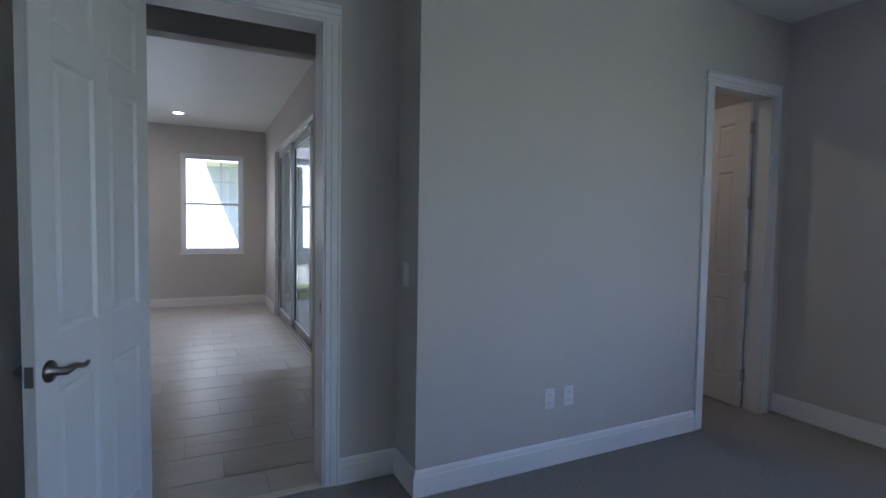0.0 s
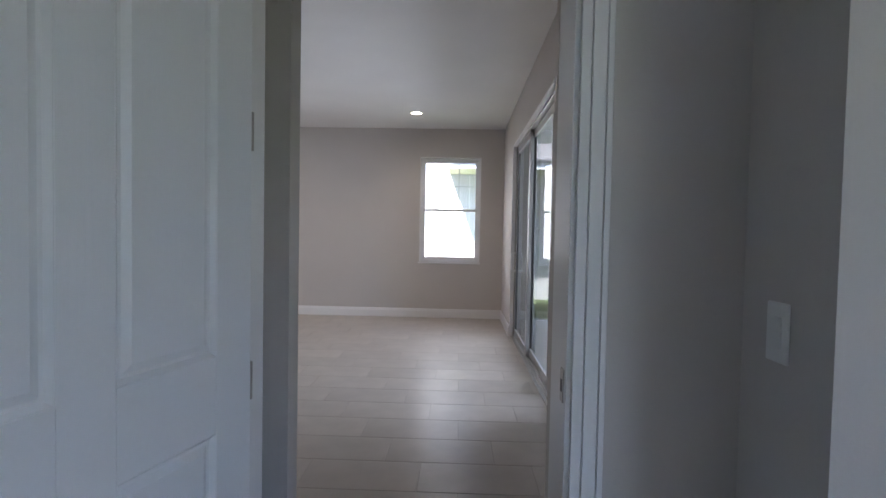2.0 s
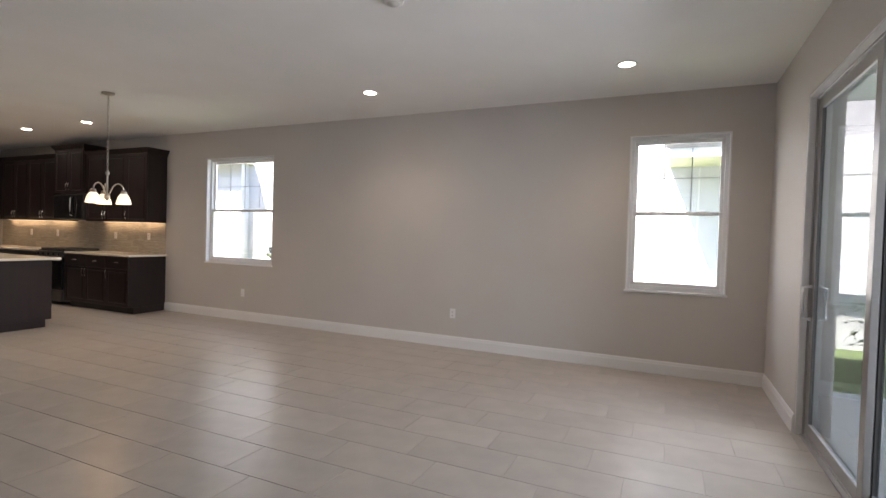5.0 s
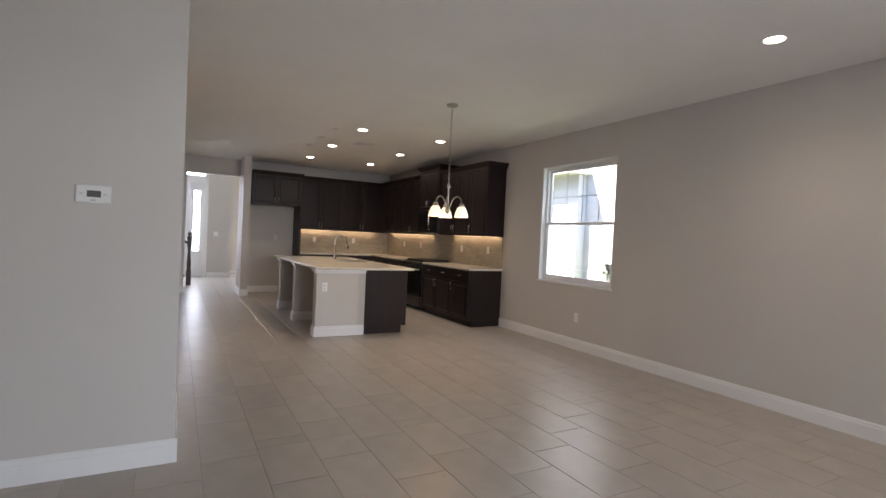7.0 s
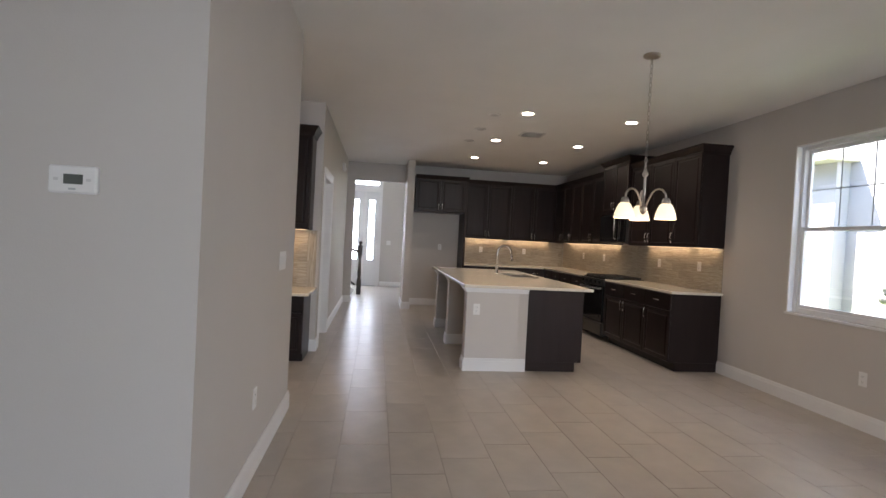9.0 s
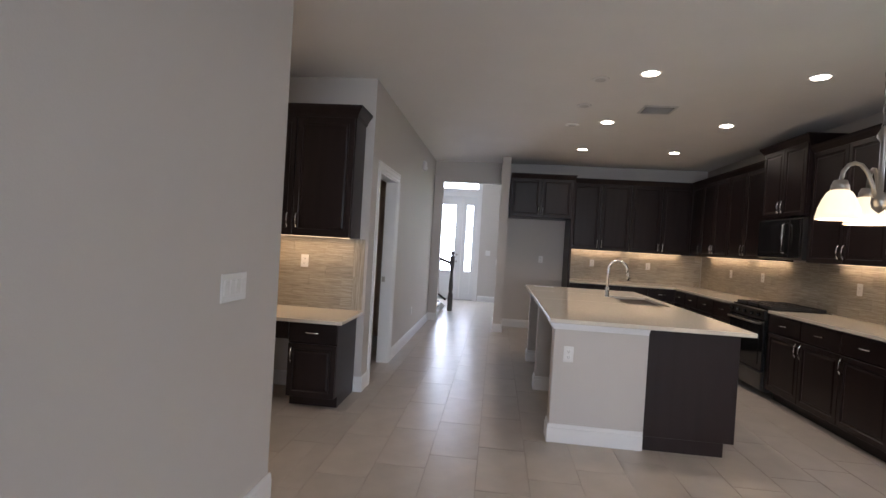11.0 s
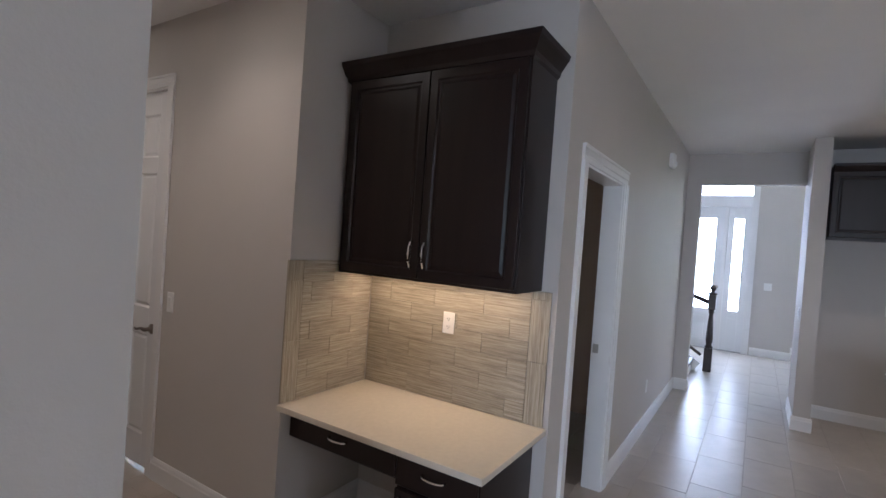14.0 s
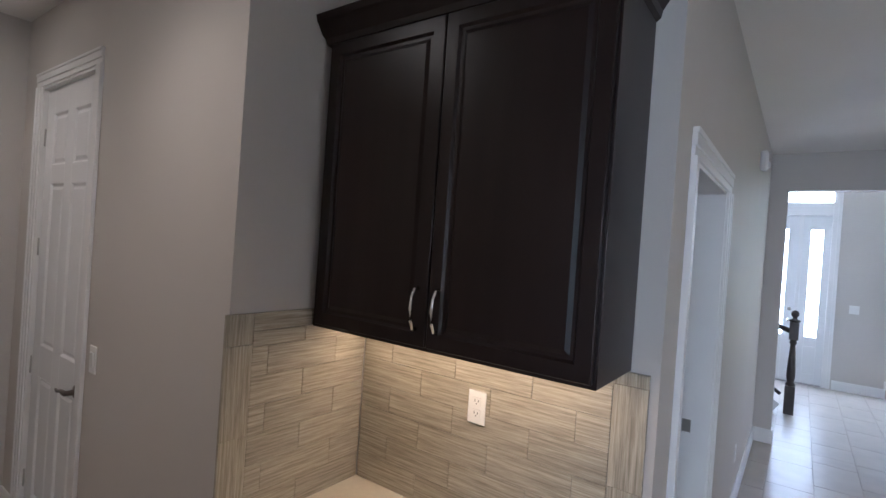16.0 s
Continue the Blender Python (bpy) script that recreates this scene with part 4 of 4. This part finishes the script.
cabinet("desk_wall_cabinet", (-7.305, 3.585, 1.395), "+x", 1.05, 0.305, 1.045, [("door", 0.025, 0.535, 0.012, 1.02, 0.495, 0.13), ("door", 0.535, 1.045, 0.012, 1.02, 0.575, 0.13)], "dark espresso wood wall cabinet with two doors and crown", crown="lr", bottom_light=0.45)


# ---- backsplash tiles ----
def splash(name, loc, facing, w, z0, z1, tile_w, tile_h, label, border_left=False, border_right=False, border_top=False, first=0.0, hole=None):
    """Tiles over a grout bed; own space: x along the wall, z up, front to -y."""
    th = thing(name, loc, label, "backsplash", kind="structure", rz=face_turn(facing))
    part("grout_bed", box(0, w, -0.004, -0.0005, z0, z1), M_SGROUT, th)
    shapes = {}
    g, b = 0.0012, 0.10

    def put(x0, x1, a0, a1, upright=False):
        if x1 - x0 < 0.012 or a1 - a0 < 0.012:
            return
        key = (round(x1 - x0, 3), round(a1 - a0, 3), upright)
        if key not in shapes:
            u, v = (key[1], key[0]) if upright else key[:2]
            bm = box(-u / 2, u / 2, -0.009, -0.003, -v / 2, v / 2, 0.0012)
            shapes[key] = mesh_of("tile", bm, M_SPLASH)
        t = new("tile", shapes[key])
        t.parent = th
        t.matrix_local = pose((x0 + x1) / 2, 0, (a0 + a1) / 2, 0, 90 if upright else 0, 0)
    x_lo, x_hi, z_hi = (b if border_left else 0), w - (b if border_right else 0), z1 - (b * 0.6 if border_top else 0)
    for side, x0, x1 in ((border_left, 0, b), (border_right, w - b, w)):
        if side:
            z = z0
            while z < z1 - 0.005:
                put(x0 + g / 2, x1 - g / 2, z, min(z + tile_w, z1) - g, True)
                z += tile_w
    if border_top:
        x = x_lo
        while x < x_hi - 0.005:
            put(x, min(x + tile_w, x_hi) - g, z_hi + g, z1)
            x += tile_w
    row, z = 0, z0
    while z < z_hi - 0.004:
        x = x_lo - tile_w * ((0.5 * (row % 2) + first) % 1.0)
        while x < x_hi:
            put(max(x, x_lo), min(x + tile_w, x_hi) - g, z, min(z + tile_h, z_hi) - g)
            x += tile_w
        row, z = row + 1, z + tile_h
    return th


splash("backsplash_desk_back", (-7.611, 3.57, 0), "+x", 1.12, 0.742, 1.392, 0.305, 0.1, "striated stone-look tile backsplash behind the desk", border_right=True)
splash("backsplash_desk_side", (-6.975, 3.56, 0), "+y", 0.626, 0.742, 1.455, 0.305, 0.1, "striated stone-look tile backsplash on the niche's side", border_left=True, border_top=True, first=0.3)
splash("backsplash_window_wall", (-11.94, 9.325, 0), "-y", 4.94, 0.916, 1.425, 0.305, 0.102, "striated stone-look tile backsplash along the window wall")
splash("backsplash_back_wall", (-11.95, 7.07, 0), "+x", 2.24, 0.916, 1.425, 0.305, 0.102, "striated stone-look tile backsplash on the back wall")

# ---- outlets, switches, thermostat ----
SP = "white duplex outlet in the tile backsplash"
outlet((-1.865, 9.325, 0.41), "-y")
outlet((-5.29, 9.325, 0.41), "-y")
for x in (-7.41, -8.28, -10.0, -10.87):
    outlet((x, 9.3155, 1.197), "-y", SP)
for y in (7.52, 8.45):
    outlet((-11.9405, y, 1.205), "+x", SP)
outlet((-11.95, 6.65, 1.21), "+x", "white outlet in the empty refrigerator recess")
outlet((-7.6015, 4.13, 1.165), "+x", "white outlet with usb ports above the desk")
outlet((-6.89, 6.445, 0.65), "+x", "white duplex outlet on the island's end wall")
outlet((-4.62, 4.747, 0.43), "+y")
outlet((-10.2, 4.715, 0.40), "+y")
outlet((2.165, 2.71, 0.385), "-y", "white outlet low on the bedroom wall")
outlet((2.30, 2.71, 0.385), "-y", "white cable plate low on the bedroom wall")
outlet((1.345, 4.60, 0.40), "-x")
switch((-5.25, 4.747, 1.163), "+y", 4, "white four-gang rocker switch plate on the wall")
switch((1.35, 2.86, 1.10), "-x", 1, "white rocker switch by the bedroom door")
switch((1.345, 4.575, 1.14), "-x", 2, "white two-gang rocker switch by the sliding door")
switch((-6.99, 2.515, 1.11), "+x", 1, "white rocker switch beside the hall door")
switch((-15.45, 5.67, 1.20), "+x", 2, "white two-gang switch by the front door")
switch((-11.55, 5.89, 1.12), "-y", 1, "white rocker switch on the wall's end")
tm = thing("thermostat", (-3.675, 4.33, 1.50), "white thermostat with grey display on the wall", "thermostat", rz=90)
part("body", box(-0.078, 0.078, -0.026, 0, -0.048, 0.048, 0.006), M_PLATE, tm)
part("display", box(-0.028, 0.034, -0.0275, -0.024, -0.016, 0.018, 0.001), M_LCD, tm, "grey display")
bm = box(-0.012, 0.012, -0.0275, -0.025, -0.036, -0.029, 0.001)
part("button", bm, M_METER, tm)
for s in (-1, 1):
    part("button", box(s * 0.052 - 0.008, s * 0.052 + 0.008, -0.0275, -0.025, -0.005, 0.005, 0.001), M_VENT, tm)
al = thing("alarm_strobe", (-10.55, 4.715, 2.55), "small white alarm sounder high on the wall", "alarm")
part("body", box(-10.61, -10.49, 4.716, 4.765, 2.46, 2.60, 0.012), M_PLATE, al)
part("lens", box(-10.575, -10.525, 4.764, 4.78, 2.475, 2.52, 0.006), M_VINYL, al)


# ---- ceiling fixtures ----
def downlight(x, y, watts, z=H, color=SOFTWARM):
    th = thing("recessed_light", (x, y, z), "white recessed ceiling downlight, lit", "ceiling light", "recessed downlights", rz=0)
    part("trim_ring", lathe([(0.062, 0.001), (0.063, -0.004), (0.085, -0.007), (0.09, -0.003), (0.09, 0.0)], 32), M_PLATE, th)
    part("lens", lathe([(0.0, -0.002), (0.062, -0.002)], 32), M_LENS, th, "glowing lens")
    lamp = new("downlight_lamp", bpy.data.lights.new("downlight_lamp", "SPOT"))
    lamp.data.energy, lamp.data.color, lamp.data.shadow_soft_size = watts, color, 0.055
    lamp.data.spot_size, lamp.data.spot_blend = radians(140), 1.0
    lamp.parent = th
    lamp.matrix_local = pose(0, 0, -0.012)


for x, y in ((0.098, 8.36), (-2.494, 8.36), (-7.32, 7.013), (-8.89, 7.013), (-10.48, 7.013), (-7.32, 8.275), (-8.89, 8.275), (-10.48, 8.275)):
    downlight(x, y, CAN_WATTS if x > -5 else CAN_WATTS * 0.72)
for y, share in ((3.3, 0.58), (1.85, 0.42)):
    downlight(-6.34, y, HALL_WATTS * share, color=(1.0, 0.78, 0.57))
downlight(3.35, 3.5, 1.6, color=WARM)


def ceiling_disc(name, x, y, r, label, category, drop=0.03):
    th = thing(name, (x, y, H), label, category, rz=0)
    part("body", lathe([(0, -drop), (r * 0.75, -drop), (r * 0.95, -drop * 0.7), (r, 0.0), (0, 0.0)], 28), M_PLATE, th)
    part("grille", lathe([(0, -drop - 0.0015), (r * 0.6, -drop - 0.0015), (r * 0.62, -drop + 0.001)], 28), M_VENT, th)


for x in (-7.485, -8.27, -9.07):
    ceiling_disc("pendant_cover", x, 6.656, 0.075, "white blank cover disc on the ceiling", "ceiling cover", 0.008)
ceiling_disc("smoke_detector", -1.196, 6.625, 0.07, "white smoke detector on the ceiling", "smoke detector")


def vent(x0, x1, y0, y1, slats, along, label, bars=0):
    th = thing("ceiling_vent", ((x0 + x1) / 2, (y0 + y1) / 2, H), label, "vent", "ceiling vents")
    fr = bmesh.new()
    f = 0.028
    for q in ((x0, x0 + f, y0, y1), (x1 - f, x1, y0, y1), (x0 + f, x1 - f, y0, y0 + f), (x0 + f, x1 - f, y1 - f, y1)):
        box(*q, H - 0.010, H - 0.0005, 0.002, fr)
    part("frame", fr, M_VENT, th)
    part("backing", box(x0 + f, x1 - f, y0 + f, y1 - f, H - 0.003, H - 0.001), M_VENTIN, th)
    e = 0.011 if slats < 12 else 0.005
    for k in range(slats):
        t = (k + 0.5) / slats
        if along == "x":
            yy = y0 + f + (y1 - y0 - 2 * f) * t
            part("slat", moved(box(x0 + f, x1 - f, -e, e, -0.0008, 0.0008), Matrix.Translation((0, yy, H - 0.008)) @ Matrix.Rotation(0.7, 4, "X")), M_VENT, th)
        else:
            xx = x0 + f + (x1 - x0 - 2 * f) * t
            part("slat", moved(box(-e, e, y0 + f, y1 - f, -0.0008, 0.0008), Matrix.Translation((xx, 0, H - 0.012)) @ Matrix.Rotation(0.7, 4, "Y")), M_VENT, th)
    for k in range(1, bars + 1):
        xx = x0 + (x1 - x0) * k / (bars + 1)
        part("bar", box(xx - 0.008, xx + 0.008, y0 + f, y1 - f, H - 0.014, H - 0.004, 0.001), M_VENT, th)


vent(-8.47, -8.20, 7.22, 7.54, 9, "y", "white louvred ceiling vent above the kitchen")
vent(0.41, 0.96, 4.60, 5.16, 18, "x", "white ceiling return vent with dividing bars", bars=4)
vent(-6.68, -6.32, 1.45, 1.75, 10, "y", "white louvred ceiling vent in the hall")

# chandelier
cx, cy = -5.37, 7.39
ch = thing("chandelier", (cx, cy, H), "satin nickel three-light chandelier with frosted glass shades, lit", "chandelier")
T = Matrix.Translation
part("canopy", lathe([(0, 0), (0.065, 0), (0.065, -0.012), (0.05, -0.022), (0.012, -0.03), (0, -0.032)], 28, T((cx, cy, H))), M_NICKEL, ch)
z = H - 0.03
k = 0
while z > 1.985:
    loop = [(0.011 * math.cos(a), 0, 0.022 * math.sin(a)) for a in [i * math.pi / 4 for i in range(8)]]
    part("chain_link", moved(tube(loop, 0.0026, 5, closed=True), T((cx, cy, z - 0.02)) @ Matrix.Rotation(math.pi / 2 * (k % 2), 4, "Z")), M_NICKEL, ch)
    z, k = z - 0.036, k + 1
part("cord", tube([(cx + 0.004, cy, H - 0.03), (cx - 0.004, cy + 0.003, 2.4), (cx, cy, 1.97)], 0.0018, 6), M_VENT, ch)
part("stem", lathe([(0, 1.985), (0.008, 1.98), (0.023, 1.948), (0.023, 1.94), (0.010, 1.92), (0.010, 1.72), (0.026, 1.70), (0.029, 1.675), (0.024, 1.655), (0.010, 1.64), (0, 1.632)], 20, T((cx, cy, 0))), M_NICKEL, ch)
for ang in (39, 159, 279):
    a = radians(ang)
    ca, sn = math.cos(a), math.sin(a)
    prof = [(0.018, 1.69), (0.032, 1.74), (0.058, 1.795), (0.085, 1.822), (0.112, 1.828), (0.138, 1.818), (0.160, 1.79), (0.168, 1.745)]
    arm = part("arm", tube([(cx + r * ca, cy + r * sn, zz) for r, zz in prof], 0.008, 8), M_NICKEL, ch)
    ex, ey = cx + 0.168 * ca, cy + 0.168 * sn
    part("socket_cup", lathe([(0, 1.755), (0.022, 1.755), (0.03, 1.735), (0.033, 1.715), (0, 1.714)], 18, T((ex, ey, 0))), M_NICKEL, arm)
    part("shade", lathe([(0.028, 1.718), (0.043, 1.705), (0.058, 1.675), (0.070, 1.64), (0.078, 1.598), (0.074, 1.598), (0.066, 1.64), (0.054, 1.672), (0.039, 1.70), (0.026, 1.714)], 28, T((ex, ey, 0))), M_SHADE, arm, "glowing frosted glass bell shade")
    lamp = new("bulb_lamp", bpy.data.lights.new("bulb_lamp", "POINT"))
    lamp.data.energy, lamp.data.color, lamp.data.shadow_soft_size = BULB_WATTS, WARM, 0.03
    lamp.parent = ch
    lamp.location = Vector((ex, ey, 1.60)) - ORIGIN[ch]

# ---- outdoors ----
structure("ground", box(-60, 60, -60, 80, -0.35, -0.15), M_GRASS, "green lawn around the house", "ground")
# second box: unseen slab by the bedroom, added to cut green bounce off grass
structure("patio", join(box(1.56, 4.9, 4.4, 9.6, -0.149, -0.02), box(4.9, 9.5, -4.0, 5.0, -0.149, -0.02)), M_CONC, "grey concrete lanai slab, with an unseen slab added against green bounce light", "patio")
structure("lanai_roof", join(box(1.56, 4.9, 4.4, 9.6, 2.70, 2.86), box(4.75, 4.9, 4.4, 9.6, 2.56, 2.70)), M_CEIL, "off-white ceiling of the covered lanai", "lanai roof")
for px, py in ((4.70, 4.42), (4.70, 9.38)):
    structure("lanai_post", box(px, px + 0.2, py, py + 0.2, -0.02, 2.56, 0.008), M_STUCCO, "white stucco lanai post", "post")
structure("slab_edge", box(-16.6, 1.56, -0.5, 9.5, -0.149, -0.101), M_CONC, "concrete foundation slab", "foundation")
nh = thing("neighbour_house", (-5, 13.2, -0.15), "white stucco neighbouring house with unseen roof slab added to block sun and sky", "house")
NY = 12.9
part("wall", join(box(-26, 0.45, NY, NY + 0.2, -0.15, 6.2), box(0.45, 9.5, NY, NY + 0.2, -0.15, 2.75)), M_STUCCO, nh)
part("soffit", box(0.45, 10.1, NY - 1.15, NY, 2.60, 2.66), M_SOFFIT, nh, "cream soffit under the eaves")
part("fascia", box(0.45, 10.1, NY - 1.18, NY - 1.15, 2.58, 2.78), M_TRIM, nh)
part("roof", moved(box(0.40, 10.2, 0, 6.5, 0, 0.06), T((0, NY - 1.22, 2.70)) @ Matrix.Rotation(radians(24), 4, "X")), M_SHINGLE, nh)
part("upper_roof", moved(box(-26.6, 0.9, 0, 6.5, 0, 0.06), T((0, NY - 0.1, 6.15)) @ Matrix.Rotation(radians(24), 4, "X")), M_SHINGLE, nh)
part("pilaster", box(-9.7, -8.9, NY - 0.25, NY, -0.15, 3.2), M_STUCCO, nh, "projecting white stucco pier")
# soffit added as a shadow caster for the wall around the pier
part("shade_soffit", box(-14.0, -8.75, NY - 0.6, NY - 0.001, 2.95, 3.01), M_SOFFIT, nh, "cream soffit added to cast shade on the stucco")
for x in (-7.55, -5.9, -4.2, -1.3, 0.9, 1.9):
    part("stucco_joint", box(x - 0.012, x + 0.012, NY - 0.004, NY - 0.0005, 0.0, 2.58), M_VENT, nh)
ub = thing("utility_box", (-8.0, NY, 0.75), "grey utility meter box with pipes on the neighbour's wall", "utility box")
part("box", box(-8.28, -7.82, NY - 0.22, NY - 0.005, 0.98, 1.68, 0.01), M_METER, ub)
part("meter", lathe([(0, 0), (0.08, 0), (0.08, 0.08), (0.06, 0.11), (0, 0.12)], 20, pose(-8.12, NY - 0.05, 0.82, 90)), M_STEEL, ub)
part("pipe", tube([(-8.12, NY - 0.06, 0.98), (-8.12, NY - 0.06, 0.55), (-8.35, NY - 0.06, 0.40), (-8.7, NY - 0.06, 0.33)], 0.025, 8), M_METER, ub)
part("pipe", tube([(-7.95, NY - 0.06, 0.98), (-7.95, NY - 0.06, -0.15)], 0.025, 8), M_METER, ub)
rng = random.Random(5)
for sx, sy, sr in ((2.9, 10.9, 0.5), (3.7, 11.4, 0.55), (4.6, 11.2, 0.5), (5.6, 10.9, 0.55)):
    sh = thing("shrub", (sx, sy, -0.15), "green leafy garden shrub beside the lanai", "shrub", "shrubs")
    for k in range(5):
        a = k * 1.26
        part("stem", tube([(sx, sy, -0.15), (sx + 0.1 * math.cos(a), sy + 0.1 * math.sin(a), 0.2), (sx + 0.3 * math.cos(a), sy + 0.3 * math.sin(a), 0.6)], [0.015, 0.01, 0.004], 5), M_BARK, sh)
    bm = bmesh.new()
    for k in range(500):
        d = Vector((rng.gauss(0, 1), rng.gauss(0, 1), rng.gauss(0, 1))).normalized() * sr * rng.uniform(0.35, 1.1)
        c = Vector((sx, sy, 0.45)) + d * Vector((1, 1, 1.1)).length / 1.75
        q = Euler((rng.uniform(-1, 1), rng.uniform(-1, 1), rng.uniform(0, 6.3))).to_matrix()
        s = rng.uniform(0.03, 0.06)
        vs = [bm.verts.new(c + q @ Vector(v) * s) for v in ((0, -1, 0), (0.45, 0, 0.12), (0, 1, 0), (-0.45, 0, 0.12))]
        bm.faces.new(vs)
    part("foliage", bm, M_LEAF, sh)

# ---- floor tiles ----
fl = structure("floor", join(join(join(join(box(-12.0, 1.40, 4.745, 9.325, -0.10, -0.003), box(-3.675, 1.40, 2.99, 4.745, -0.10, -0.003)), box(-6.99, -5.70, 1.0, 4.745, -0.10, -0.003)), box(-11.9, -6.99, 3.1, 4.745, -0.10, -0.003)), box(-16.15, -12.0, 2.0, 7.9, -0.10, -0.003)), M_GROUT, "cream stone-look rectangular floor tiles in running bond", "floor")
structure("floor_far_room", box(-8.2, -5.0, -0.2, 1.30, -0.10, -0.001), M_CARPET, "beige carpet beyond the open door", "carpet")
TW, TD, GAP = 0.6135, 0.3175, 0.003
REGIONS = [(-3.675, 1.39, 3.77, 9.325), (-12.0, -3.675, 4.747, 9.325), (-6.99, -5.70, 1.24, 4.747), (-7.611, -6.99, 3.56, 4.747), (-12.0, -7.611, 4.65, 4.747), (-0.55, 1.345, 3.035, 3.77), (-15.45, -12.0, 4.6, 7.9), (-15.45, -12.0, 2.0, 4.6), (-10.2, -7.73, 3.1, 4.65)]
cells = []
for rx0, rx1, ry0, ry1 in REGIONS:
    for j in range(int((ry0 - 5.52) / TD) - 2, int((ry1 - 5.52) / TD) + 2):
        y0 = 5.52 + j * TD
        off = 0.30 - (j % 3) * TW / 3
        for i in range(int((rx0 - off) / TW) - 2, int((rx1 - off) / TW) + 2):
            x0 = off + i * TW
            q = (max(x0, rx0), min(x0 + TW - GAP, rx1), max(y0, ry0), min(y0 + TD - GAP, ry1))
            if q[1] - q[0] > 0.008 and q[3] - q[2] > 0.008:
                cells.append(q)
near = [q for q in cells if q[1] > -10.6 and (q[3] < 6.9 or -1.2 < q[0]) and q[2] > 3.0]
near = near[:300]
keep = set(near)
shapes = {}
for x0, x1, y0, y1 in near:
    key = (round(x1 - x0, 3), round(y1 - y0, 3))
    if key not in shapes:
        shapes[key] = mesh_of("tile", box(-key[0] / 2, key[0] / 2, -key[1] / 2, key[1] / 2, -0.006, 0, 0.0012), M_TILE)
    t = new("tile", shapes[key])
    t.parent = fl
    t.location = ((x0 + x1) / 2, (y0 + y1) / 2, 0)
verts, faces = [], []
for x0, x1, y0, y1 in cells:
    if (x0, x1, y0, y1) in keep:
        continue
    n = len(verts)
    e = 0.0012
    verts += [(x0, y0, -0.004), (x1, y0, -0.004), (x1, y1, -0.004), (x0, y1, -0.004), (x0 + e, y0 + e, 0), (x1 - e, y0 + e, 0), (x1 - e, y1 - e, 0), (x0 + e, y1 - e, 0)]
    faces += [(n + 4, n + 5, n + 6, n + 7)] + [(n + k, n + (k + 1) % 4, n + 4 + (k + 1) % 4, n + 4 + k) for k in range(4)]
me = bpy.data.meshes.new("tiles")
me.from_pydata(verts, [], faces)
me.materials.append(M_TILE)
rest = tagged(new("tiles", me), "cream stone-look floor tiles", "", "", "stuff")
rest.parent = fl
